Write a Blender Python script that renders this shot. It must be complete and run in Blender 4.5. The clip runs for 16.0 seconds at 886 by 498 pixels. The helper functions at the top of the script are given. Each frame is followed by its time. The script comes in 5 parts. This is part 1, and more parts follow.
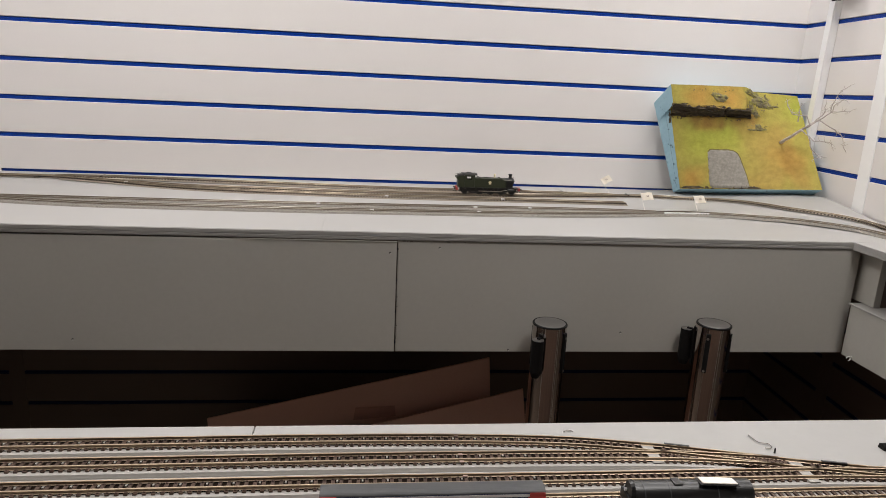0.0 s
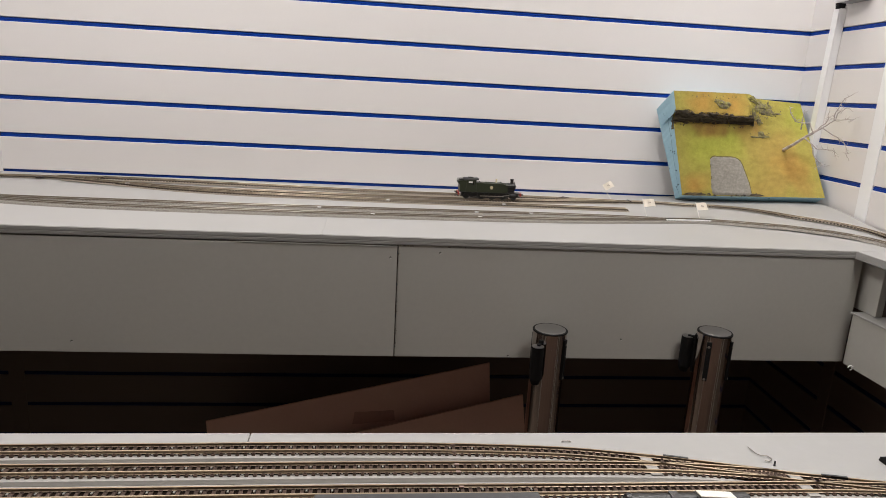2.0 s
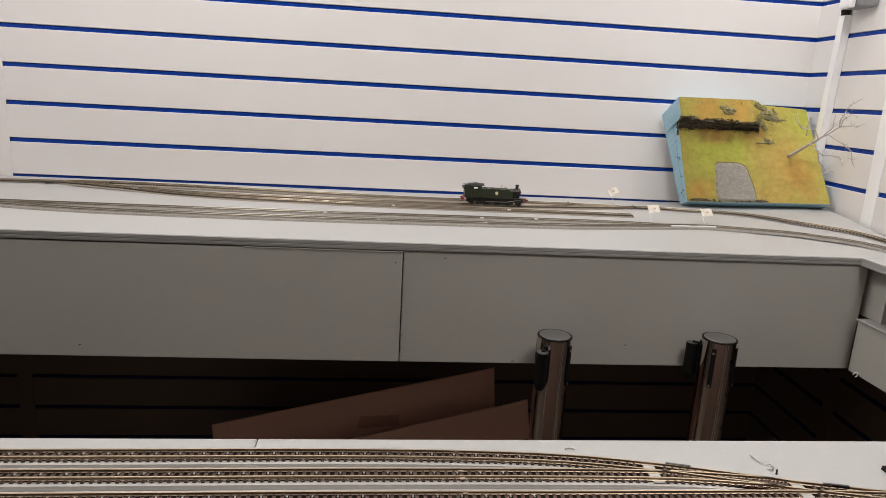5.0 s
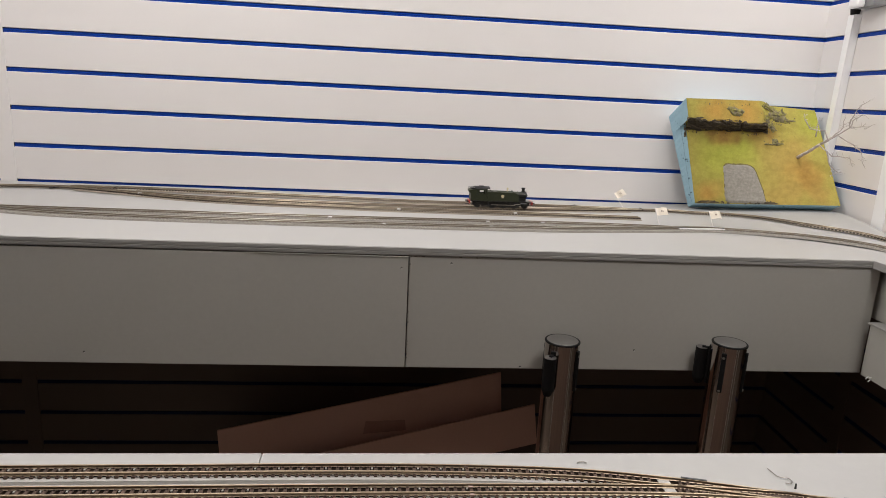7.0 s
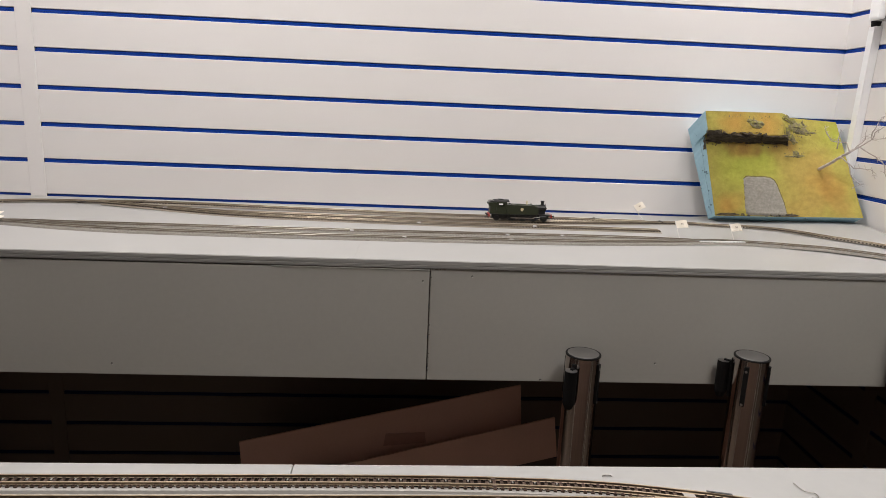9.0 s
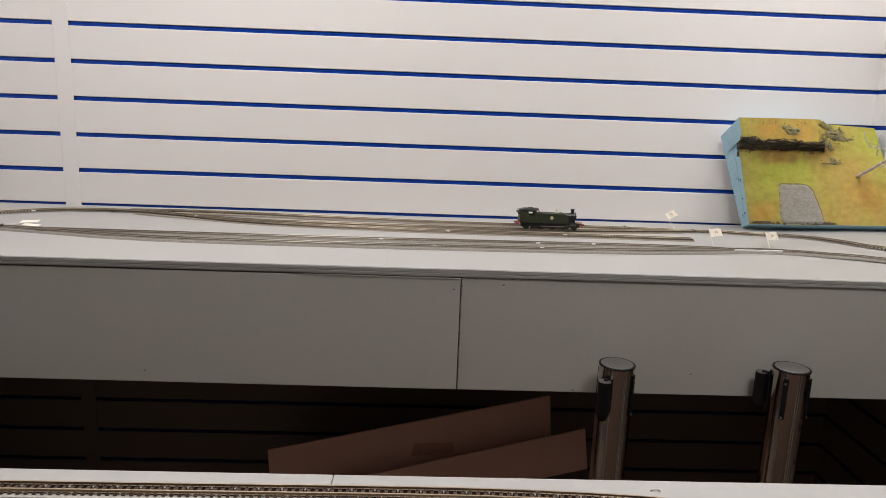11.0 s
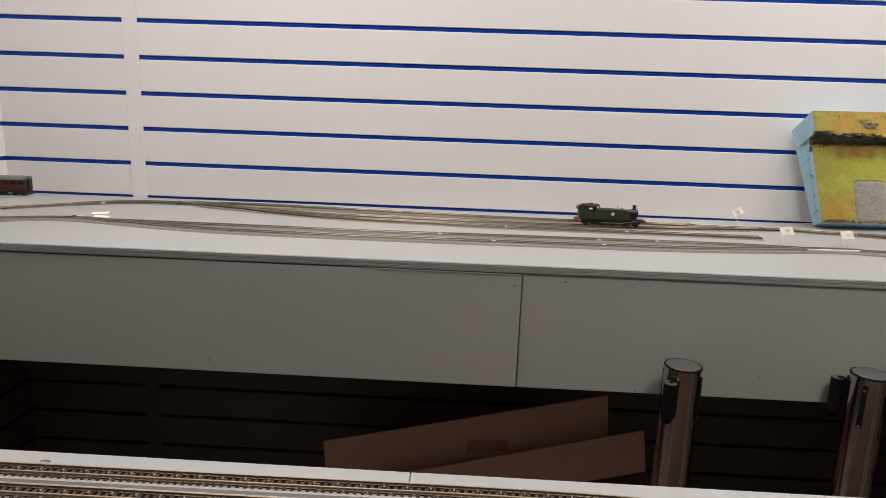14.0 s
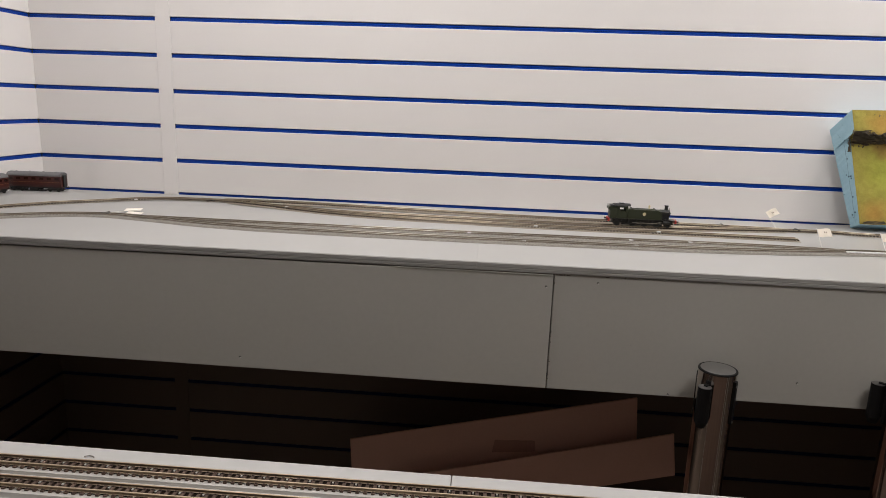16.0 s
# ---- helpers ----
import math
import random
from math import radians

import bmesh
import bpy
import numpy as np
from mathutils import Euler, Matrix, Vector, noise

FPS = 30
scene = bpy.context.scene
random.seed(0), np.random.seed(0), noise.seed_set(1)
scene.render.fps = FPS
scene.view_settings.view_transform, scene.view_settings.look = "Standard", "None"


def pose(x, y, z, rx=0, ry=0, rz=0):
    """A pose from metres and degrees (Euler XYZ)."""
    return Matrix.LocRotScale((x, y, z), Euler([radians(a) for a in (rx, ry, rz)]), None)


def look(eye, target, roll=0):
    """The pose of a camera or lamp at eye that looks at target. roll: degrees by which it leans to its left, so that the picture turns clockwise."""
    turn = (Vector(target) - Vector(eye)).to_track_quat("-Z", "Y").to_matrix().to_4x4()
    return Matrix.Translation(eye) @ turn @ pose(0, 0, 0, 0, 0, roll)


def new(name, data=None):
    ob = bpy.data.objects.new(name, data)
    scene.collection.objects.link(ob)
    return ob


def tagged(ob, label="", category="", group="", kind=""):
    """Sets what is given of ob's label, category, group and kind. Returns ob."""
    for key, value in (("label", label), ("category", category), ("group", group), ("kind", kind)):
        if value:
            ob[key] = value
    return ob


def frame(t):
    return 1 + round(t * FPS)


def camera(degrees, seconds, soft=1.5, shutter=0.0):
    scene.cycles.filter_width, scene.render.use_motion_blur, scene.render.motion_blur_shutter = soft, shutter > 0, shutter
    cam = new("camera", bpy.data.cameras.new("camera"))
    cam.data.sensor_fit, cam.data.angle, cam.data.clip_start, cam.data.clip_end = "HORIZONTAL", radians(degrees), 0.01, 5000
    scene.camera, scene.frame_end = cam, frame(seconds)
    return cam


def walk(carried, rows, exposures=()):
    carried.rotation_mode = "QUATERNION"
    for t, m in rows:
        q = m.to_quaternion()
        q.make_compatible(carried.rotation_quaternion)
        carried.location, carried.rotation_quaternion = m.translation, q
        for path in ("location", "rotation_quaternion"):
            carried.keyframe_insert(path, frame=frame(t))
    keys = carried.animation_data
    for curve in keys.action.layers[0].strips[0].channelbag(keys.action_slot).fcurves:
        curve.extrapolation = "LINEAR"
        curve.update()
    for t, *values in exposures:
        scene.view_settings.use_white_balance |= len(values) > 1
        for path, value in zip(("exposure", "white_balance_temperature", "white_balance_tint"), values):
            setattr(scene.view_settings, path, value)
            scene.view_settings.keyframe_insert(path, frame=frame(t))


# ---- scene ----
cam = camera(68.0, 16.0, soft=0.55)
PATH = [
    (0, (0.259, 0.127, 1.385), (0.481, 2.056, 0.907), 2.7),
    (0.5, (0.256, 0.13, 1.386), (0.468, 2.062, 0.914), 3.0),
    (1, (0.26, 0.129, 1.387), (0.47, 2.061, 0.914), 2.9),
    (1.5, (0.263, 0.131, 1.388), (0.478, 2.063, 0.918), 2.9),
    (2, (0.262, 0.131, 1.388), (0.478, 2.063, 0.919), 3.2),
    (2.5, (0.263, 0.133, 1.388), (0.475, 2.065, 0.918), 3.4),
    (3, (0.264, 0.127, 1.39), (0.476, 2.06, 0.92), 3.3),
    (3.5, (0.264, 0.124, 1.394), (0.468, 2.059, 0.932), 3.4),
    (4, (0.263, 0.121, 1.394), (0.465, 2.058, 0.937), 3.4),
    (6.5, (0.261, 0.138, 1.394), (0.454, 2.074, 0.93), 2.9),
    (7, (0.26, 0.14, 1.397), (0.445, 2.079, 0.941), 2.9),
    (7.5, (0.257, 0.14, 1.399), (0.431, 2.081, 0.95), 2.7),
    (8, (0.255, 0.136, 1.401), (0.418, 2.081, 0.963), 2.6),
    (8.5, (0.252, 0.132, 1.4), (0.405, 2.08, 0.972), 2.7),
    (9, (0.25, 0.129, 1.403), (0.384, 2.079, 0.979), 2.5),
    (11.5, (0.23, 0.143, 1.398), (0.274, 2.103, 1.001), 2.2),
    (12, (0.225, 0.147, 1.398), (0.247, 2.106, 0.997), 2.3),
    (12.5, (0.215, 0.148, 1.395), (0.218, 2.106, 0.985), 2.3),
    (13, (0.213, 0.147, 1.393), (0.187, 2.104, 0.982), 2.0),
    (13.5, (0.211, 0.148, 1.393), (0.158, 2.103, 0.975), 1.9),
    (14, (0.205, 0.151, 1.395), (0.129, 2.105, 0.977), 2.0),
    (14.5, (0.198, 0.159, 1.394), (0.106, 2.112, 0.977), 2.3),
    (15, (0.194, 0.166, 1.39), (0.078, 2.116, 0.962), 2.1),
    (15.5, (0.192, 0.161, 1.392), (0.064, 2.111, 0.964), 1.8),
    (16, (0.187, 0.157, 1.395), (0.045, 2.106, 0.969), 2.1),
]
walk(cam, [(t, look(eye, target, roll)) for t, eye, target, roll in PATH], [(0, 0.02), (8, 0.05), (12, -0.03), (16, -0.05)])

# ---- world and lights ----
world = bpy.data.worlds.new("world")
scene.world = world
world.use_nodes = True
world.node_tree.nodes["Background"].inputs["Color"].default_value = (0.9, 0.92, 1.0, 1)
world.node_tree.nodes["Background"].inputs["Strength"].default_value = 0.02
CEILING = 2.70
# Unseen panels; their number, places and watts were tuned to the wanted tones.
LIGHTS = [(1.36, 1.70, 10.8), (-0.26, 1.44, 15.0), (1.05, 0.45, 14.6), (-0.45, 0.70, 0.8)]


# ---- materials ----
def principled(name, rough=0.5, metal=0.0, spec=0.5):
    m = bpy.data.materials.new(name)
    m.use_nodes = True
    n = m.node_tree.nodes["Principled BSDF"]
    n.inputs["Roughness"].default_value = rough
    n.inputs["Metallic"].default_value = metal
    n.inputs["Specular IOR Level"].default_value = spec
    return m, m.node_tree, n


def noise_node(tree, scale, detail=4, rough=0.55, stretch=(1, 1, 1)):
    co = tree.nodes.new("ShaderNodeTexCoord")
    mp = tree.nodes.new("ShaderNodeMapping")
    mp.inputs["Scale"].default_value = stretch
    tree.links.new(co.outputs["Object"], mp.inputs["Vector"])
    n = tree.nodes.new("ShaderNodeTexNoise")
    n.inputs["Scale"].default_value = scale
    n.inputs["Detail"].default_value = detail
    n.inputs["Roughness"].default_value = rough
    tree.links.new(mp.outputs["Vector"], n.inputs["Vector"])
    return n


def ramp(tree, source, stops):
    r = tree.nodes.new("ShaderNodeValToRGB")
    e = r.color_ramp.elements
    while len(e) < len(stops):
        e.new(0.5)
    for el, (p, c) in zip(e, stops):
        el.position, el.color = p, (*c, 1)
    tree.links.new(source, r.inputs["Fac"])
    return r


def mix(tree, kind, fac, a, b):
    n = tree.nodes.new("ShaderNodeMix")
    n.data_type, n.blend_type = "RGBA", kind
    if isinstance(fac, float):
        n.inputs["Factor"].default_value = fac
    else:
        tree.links.new(fac, n.inputs["Factor"])
    tree.links.new(a, n.inputs["A"])
    tree.links.new(b, n.inputs["B"])
    return n.outputs["Result"]


def surface(name, dark, light, rough=0.5, big=3.0, fine=60.0, metal=0.0, bump=0.05, spec=0.5, stretch=(1, 1, 1), vary=0.0, depth=0.001):
    """Two scales of variation between two colours, with fine relief and uneven gloss."""
    m, t, p = principled(name, rough, metal, spec)
    a, b = noise_node(t, big, 3, 0.5, stretch), noise_node(t, fine, 5, 0.65, stretch)
    ra = ramp(t, a.outputs["Fac"], [(0.3, dark), (0.7, light)])
    rb = ramp(t, b.outputs["Fac"], [(0.25, dark), (0.75, light)])
    c = mix(t, "MIX", 0.5, ra.outputs["Color"], rb.outputs["Color"])
    if vary:
        oi = t.nodes.new("ShaderNodeObjectInfo")
        rv = ramp(t, oi.outputs["Random"], [(0, (1 - vary,) * 3), (1, (1, 1, 1))])
        c = mix(t, "MULTIPLY", 1.0, c, rv.outputs["Color"])
    t.links.new(c, p.inputs["Base Color"])
    rr = t.nodes.new("ShaderNodeMapRange")
    rr.inputs["To Min"].default_value, rr.inputs["To Max"].default_value = max(0.02, rough - 0.08), min(1, rough + 0.08)
    t.links.new(b.outputs["Fac"], rr.inputs["Value"])
    t.links.new(rr.outputs["Result"], p.inputs["Roughness"])
    if bump:
        bp = t.nodes.new("ShaderNodeBump")
        bp.inputs["Strength"].default_value, bp.inputs["Distance"].default_value = bump, depth
        t.links.new(b.outputs["Fac"], bp.inputs["Height"])
        t.links.new(bp.outputs["Normal"], p.inputs["Normal"])
    return m


SLAT = surface("slat_laminate", (0.80, 0.765, 0.745), (0.83, 0.795, 0.775), 0.38, 1.5, 220, bump=0.02, vary=0.012, depth=0.0005)
BLUE = surface("blue_insert", (0.002, 0.046, 0.34), (0.003, 0.060, 0.42), 0.4, 4, 90, bump=0.02, spec=0.25)
# Darker copy of the blue insert; holds the shade below the table.
INSERT_SHADE = surface("shade_blue_insert", (0.002, 0.010, 0.055), (0.003, 0.014, 0.075), 0.4, 4, 90, bump=0.02, spec=0.25)
TRIM = surface("trim_white", (0.91, 0.905, 0.90), (0.94, 0.935, 0.93), 0.4, 3, 120, bump=0.02)
TABLE = surface("table_paint", (0.372, 0.364, 0.350), (0.425, 0.416, 0.402), 0.5, 2.2, 75, bump=0.12, depth=0.0008)
BED = surface("bed_paint", (0.39, 0.370, 0.345), (0.48, 0.457, 0.425), 0.42, 9, 160, bump=0.15, depth=0.0008)
GREY = surface("fascia_paint", (0.455, 0.441, 0.399), (0.51, 0.494, 0.448), 0.55, 1.8, 90, bump=0.10, depth=0.0008)


def chipped(m, colour, threshold, scale, stretch=(1, 1, 1)):
    """Adds sparse chips of another colour to a paint."""
    t = m.node_tree
    p = t.nodes["Principled BSDF"]
    old = p.inputs["Base Color"].links[0].from_socket
    n = noise_node(t, scale, 5, 0.7, stretch)
    r = ramp(t, n.outputs["Fac"], [(threshold, (0, 0, 0)), (threshold + 0.02, (1, 1, 1))])
    c = t.nodes.new("ShaderNodeRGB")
    c.outputs[0].default_value = (*colour, 1)
    t.links.new(mix(t, "MIX", r.outputs["Color"], old, c.outputs[0]), p.inputs["Base Color"])


chipped(GREY, (0.20, 0.185, 0.16), 0.765, 26)
GREY_EDGE = surface("edge_paint", (0.27, 0.262, 0.245), (0.40, 0.388, 0.365), 0.6, 5, 70, bump=0.35, stretch=(0.08, 1, 11))
chipped(TABLE, (0.27, 0.265, 0.25), 0.775, 34)
chipped(GREY_EDGE, (0.16, 0.15, 0.135), 0.70, 40, (0.3, 1, 2))
BALLAST = surface("ballast", (0.085, 0.075, 0.064), (0.38, 0.35, 0.305), 0.9, 300, 620, bump=0.9, depth=0.002)
RAIL_N = surface("rail_nickel_gold", (0.32, 0.248, 0.168), (0.44, 0.348, 0.245), 0.42, 40, 300, metal=0.9, bump=0.02)
CORK = surface("cork_strip", (0.15, 0.122, 0.092), (0.36, 0.305, 0.24), 0.9, 60, 380, bump=0.4)
CORK_PALE = surface("cork_pale", (0.33, 0.285, 0.23), (0.52, 0.46, 0.385), 0.9, 60, 380, bump=0.4)
SLEEPER_GREY = surface("sleeper_dusty", (0.10, 0.088, 0.074), (0.24, 0.215, 0.185), 0.85, 60, 420, bump=0.4, spec=0.2, depth=0.0004)
WEB_BROWN = surface("rail_web_brown", (0.13, 0.100, 0.070), (0.26, 0.205, 0.148), 0.7, 40, 300, bump=0.1)
RAIL_GREY = surface("rail_grey_nickel", (0.38, 0.35, 0.30), (0.54, 0.50, 0.44), 0.32, 30, 260, metal=0.9, bump=0.02)
RAIL = surface("rail_nickel", (0.42, 0.35, 0.25), (0.58, 0.50, 0.385), 0.32, 30, 260, metal=0.9, bump=0.02)
SLEEPER_N = surface("sleeper_brown", (0.072, 0.046, 0.035), (0.160, 0.103, 0.077), 0.7, 60, 420, bump=0.3, spec=0.3, vary=0.35, depth=0.0004)
SLEEPER = surface("sleeper_plastic", (0.026, 0.019, 0.014), (0.062, 0.046, 0.035), 0.75, 60, 420, bump=0.3, spec=0.2, vary=0.3, depth=0.0004)
UNDER = surface("underlay_brown", (0.008, 0.005, 0.004), (0.022, 0.014, 0.010), 0.95, 40, 300, bump=0.2, spec=0.05)
PINK = surface("joiner_plastic", (0.34, 0.23, 0.19), (0.50, 0.37, 0.31), 0.5, 60, 300)
STEEL = surface("polished_steel", (0.56, 0.50, 0.465), (0.66, 0.60, 0.56), 0.07, 6, 160, metal=1.0, bump=0.10, stretch=(1, 1, 0.02))
STEEL_CAP = surface("brushed_cap", (0.36, 0.35, 0.345), (0.46, 0.45, 0.44), 0.36, 30, 300, metal=1.0, bump=0.05, stretch=(0.2, 1, 1))
BLACK = surface("black_plastic", (0.004, 0.004, 0.004), (0.010, 0.009, 0.009), 0.55, 20, 200, bump=0.05, spec=0.2)
# Brown with the shade below the tables put into its colour.
SHADE_BROWN = surface("shade_brown", (0.125, 0.088, 0.068), (0.155, 0.110, 0.086), 0.45, 1.5, 200, bump=0.02, vary=0.05)
LIGHT_BLOCK = surface("brown_light_block", (0.13, 0.085, 0.065), (0.24, 0.165, 0.130), 0.55, 7, 60, bump=0.06)
BOARD_SHADE = surface("board_shade", (0.44, 0.245, 0.18), (0.54, 0.315, 0.24), 0.5, 2.5, 110, bump=0.06)
CARD = surface("brown_board", (0.66, 0.405, 0.315), (0.74, 0.475, 0.38), 0.6, 2.5, 110, bump=0.06)
CARPET = surface("brown_carpet", (0.115, 0.086, 0.066), (0.19, 0.146, 0.112), 0.95, 6, 380, bump=0.8, depth=0.003)
CEIL = surface("ceiling_tile", (0.74, 0.73, 0.71), (0.80, 0.79, 0.77), 0.9, 4, 160, bump=0.2)
PAINT = surface("shop_wall_paint", (0.34, 0.33, 0.32), (0.40, 0.39, 0.38), 0.8, 2, 120, bump=0.05)
FOAM = surface("blue_foam", (0.30, 0.50, 0.60), (0.42, 0.63, 0.73), 0.75, 12, 150, bump=0.3)
# Dark specks stand for the shade in small dents.
chipped(FOAM, (0.10, 0.17, 0.22), 0.645, 55, (1, 1, 1))
FOAM_DARK = surface("foam_dent", (0.07, 0.12, 0.17), (0.14, 0.21, 0.27), 0.85, 20, 200, bump=0.2)
TWIG = surface("bare_twig", (0.42, 0.36, 0.33), (0.66, 0.60, 0.57), 0.8, 60, 500, bump=0.4)
PAPER = surface("white_paper", (0.90, 0.84, 0.74), (0.95, 0.89, 0.80), 0.8, 20, 260, bump=0.05)
INK = surface("ink", (0.34, 0.28, 0.24), (0.44, 0.37, 0.32), 0.8, 20, 260, bump=0)
WIRE = surface("white_wire", (0.72, 0.70, 0.66), (0.78, 0.76, 0.72), 0.5, 20, 260, bump=0)
LOCO_GREEN = surface("loco_green", (0.020, 0.025, 0.010), (0.030, 0.036, 0.016), 0.42, 30, 300, bump=0.03)
LOCO_BLACK = surface("loco_black", (0.007, 0.007, 0.007), (0.016, 0.015, 0.014), 0.36, 40, 300, bump=0.05)
RED = surface("buffer_red", (0.42, 0.028, 0.022), (0.52, 0.045, 0.035), 0.45, 30, 300, bump=0)
GOLD = surface("crest_gold", (0.62, 0.53, 0.30), (0.76, 0.68, 0.45), 0.5, 60, 300, bump=0)
MAROON = surface("coach_maroon", (0.040, 0.008, 0.006), (0.066, 0.013, 0.010), 0.35, 20, 250, bump=0.02)
PANE = surface("coach_pane", (0.022, 0.011, 0.009), (0.034, 0.016, 0.012), 0.25, 20, 250, bump=0)
LINING = surface("coach_lining", (0.24, 0.11, 0.045), (0.32, 0.16, 0.07), 0.5, 60, 300, bump=0)
ROOF = surface("coach_roof_grey", (0.125, 0.122, 0.125), (0.185, 0.18, 0.185), 0.6, 20, 250, bump=0.05)
ROOF_DARK = surface("coach_roof_dark", (0.045, 0.046, 0.048), (0.075, 0.076, 0.078), 0.5, 25, 250, bump=0.05)
WHITE = surface("livery_white", (0.72, 0.70, 0.70), (0.80, 0.78, 0.78), 0.4, 20, 250, bump=0)
NAVY = surface("livery_navy", (0.012, 0.014, 0.075), (0.020, 0.022, 0.10), 0.35, 20, 250, bump=0)
GALV = surface("galvanised_box", (0.25, 0.255, 0.26), (0.33, 0.335, 0.34), 0.45, 12, 160, metal=0.6, bump=0.05)
SCREW = surface("screw_steel", (0.18, 0.16, 0.14), (0.32, 0.30, 0.27), 0.4, 200, 600, metal=0.8, bump=0.1)
SCREW_BRIGHT = surface("bright_screw", (0.62, 0.60, 0.57), (0.78, 0.76, 0.73), 0.45, 200, 600, metal=0.5, bump=0.1)
# Near-black that stands for the shade in joints, corners and screw holes.
GAP = surface("gap_shadow", (0.03, 0.028, 0.025), (0.05, 0.046, 0.042), 0.9, 20, 200, bump=0)


def scatter_material():
    """Static grass in patches of lime, olive, ochre and rust, browner below the rock and the twig. Places are on the
    module, from its lower corner.
    """
    m, t, p = principled("static_grass", 0.95, 0, 0.1)
    co = t.nodes.new("ShaderNodeTexCoord")
    wob, fine, mid = noise_node(t, 22, 3, 0.5), noise_node(t, 520, 4, 0.7), noise_node(t, 70, 4, 0.6)
    shift = t.nodes.new("ShaderNodeVectorMath")
    shift.operation = "MULTIPLY_ADD"
    shift.inputs[1].default_value, shift.inputs[2].default_value = (0.05,) * 3, (-0.025,) * 3
    t.links.new(wob.outputs["Color"], shift.inputs[0])
    warped = t.nodes.new("ShaderNodeVectorMath")
    t.links.new(co.outputs["Object"], warped.inputs[0])
    t.links.new(shift.outputs["Vector"], warped.inputs[1])
    rgb = t.nodes.new("ShaderNodeRGB")
    rgb.outputs[0].default_value = (0.390, 0.335, 0.088, 1)
    col = rgb.outputs[0]
    lime, rust, ochre, umber, sienna = (0.375, 0.395, 0.072), (0.47, 0.270, 0.075), (0.41, 0.290, 0.088), (0.27, 0.165, 0.055), (0.37, 0.225, 0.066)
    # x along the module, z up it, reach, colour
    for x, z, reach, c in ((0.05, 0.14, 0.10, lime), (0.12, 0.17, 0.09, lime), (0.03, 0.03, 0.055, rust), (0.02, 0.262, 0.075, rust), (0.11, 0.262, 0.07, rust),
                           (0.06, 0.205, 0.055, rust), (0.17, 0.20, 0.07, ochre), (0.22, 0.13, 0.09, ochre), (0.27, 0.10, 0.075, rust), (0.20, 0.03, 0.09, ochre), (0.33, 0.24, 0.08, lime), (0.26, 0.16, 0.06, ochre), (0.24, 0.06, 0.05, ochre), (0.30, 0.05, 0.05, ochre),
                           (0.02, 0.196, 0.030, umber), (0.06, 0.194, 0.032, umber), (0.10, 0.196, 0.030, umber), (0.145, 0.200, 0.034, umber), (0.19, 0.205, 0.030, umber), (0.285, 0.080, 0.050, sienna), (0.27, 0.115, 0.030, sienna)):
        d = t.nodes.new("ShaderNodeVectorMath")
        d.operation = "MULTIPLY"
        d.inputs[1].default_value = (1, 0, 1)
        t.links.new(warped.outputs["Vector"], d.inputs[0])
        e = t.nodes.new("ShaderNodeVectorMath")
        e.operation = "DISTANCE"
        e.inputs[1].default_value = (x, 0, z)
        t.links.new(d.outputs["Vector"], e.inputs[0])
        r = t.nodes.new("ShaderNodeMapRange")
        r.interpolation_type = "SMOOTHSTEP"
        for k, v in (("From Min", 0.0), ("From Max", reach), ("To Min", 0.85), ("To Max", 0.0)):
            r.inputs[k].default_value = v
        t.links.new(e.outputs["Value"], r.inputs["Value"])
        q = t.nodes.new("ShaderNodeRGB")
        q.outputs[0].default_value = (*c, 1)
        col = mix(t, "MIX", r.outputs["Result"], col, q.outputs[0])
    rb = ramp(t, fine.outputs["Fac"], [(0.28, (0.94, 0.94, 0.90)), (0.68, (1.18, 1.18, 1.16))])
    rc = ramp(t, mid.outputs["Fac"], [(0.3, (0.88, 0.875, 0.87)), (0.62, (1.06, 1.06, 1.02))])
    col = mix(t, "MULTIPLY", 1.0, col, rb.outputs["Color"])
    col = mix(t, "MULTIPLY", 1.0, col, rc.outputs["Color"])
    t.links.new(col, p.inputs["Base Color"])
    bp = t.nodes.new("ShaderNodeBump")
    bp.inputs["Strength"].default_value, bp.inputs["Distance"].default_value = 0.35, 0.0015
    t.links.new(fine.outputs["Fac"], bp.inputs["Height"])
    t.links.new(bp.outputs["Normal"], p.inputs["Normal"])
    return m


GRASS = scatter_material()
ROCK = surface("rock_plaster", (0.012, 0.010, 0.008), (0.15, 0.115, 0.075), 0.85, 55, 240, bump=0.9, stretch=(0.35, 1, 2.2), depth=0.004)
RIM_SHADE = surface("olive_shading", (0.07, 0.058, 0.020), (0.28, 0.235, 0.075), 0.95, 45, 320, bump=0.6, depth=0.002)
STONE = surface("grey_rock", (0.060, 0.052, 0.030), (0.30, 0.255, 0.155), 0.9, 60, 300, bump=0.8, depth=0.003)


def mossy(m, colour, low, high, scale):
    """Broad soft patches of growth over a stone."""
    t = m.node_tree
    p = t.nodes["Principled BSDF"]
    old = p.inputs["Base Color"].links[0].from_socket
    n = noise_node(t, scale, 5, 0.65)
    r = ramp(t, n.outputs["Fac"], [(low, (0, 0, 0)), (high, (1, 1, 1))])
    c = t.nodes.new("ShaderNodeRGB")
    c.outputs[0].default_value = (*colour, 1)
    t.links.new(mix(t, "MIX", r.outputs["Color"], old, c.outputs[0]), p.inputs["Base Color"])


mossy(STONE, (0.30, 0.27, 0.072), 0.44, 0.62, 110)
mossy(ROCK, (0.21, 0.15, 0.06), 0.56, 0.70, 45)

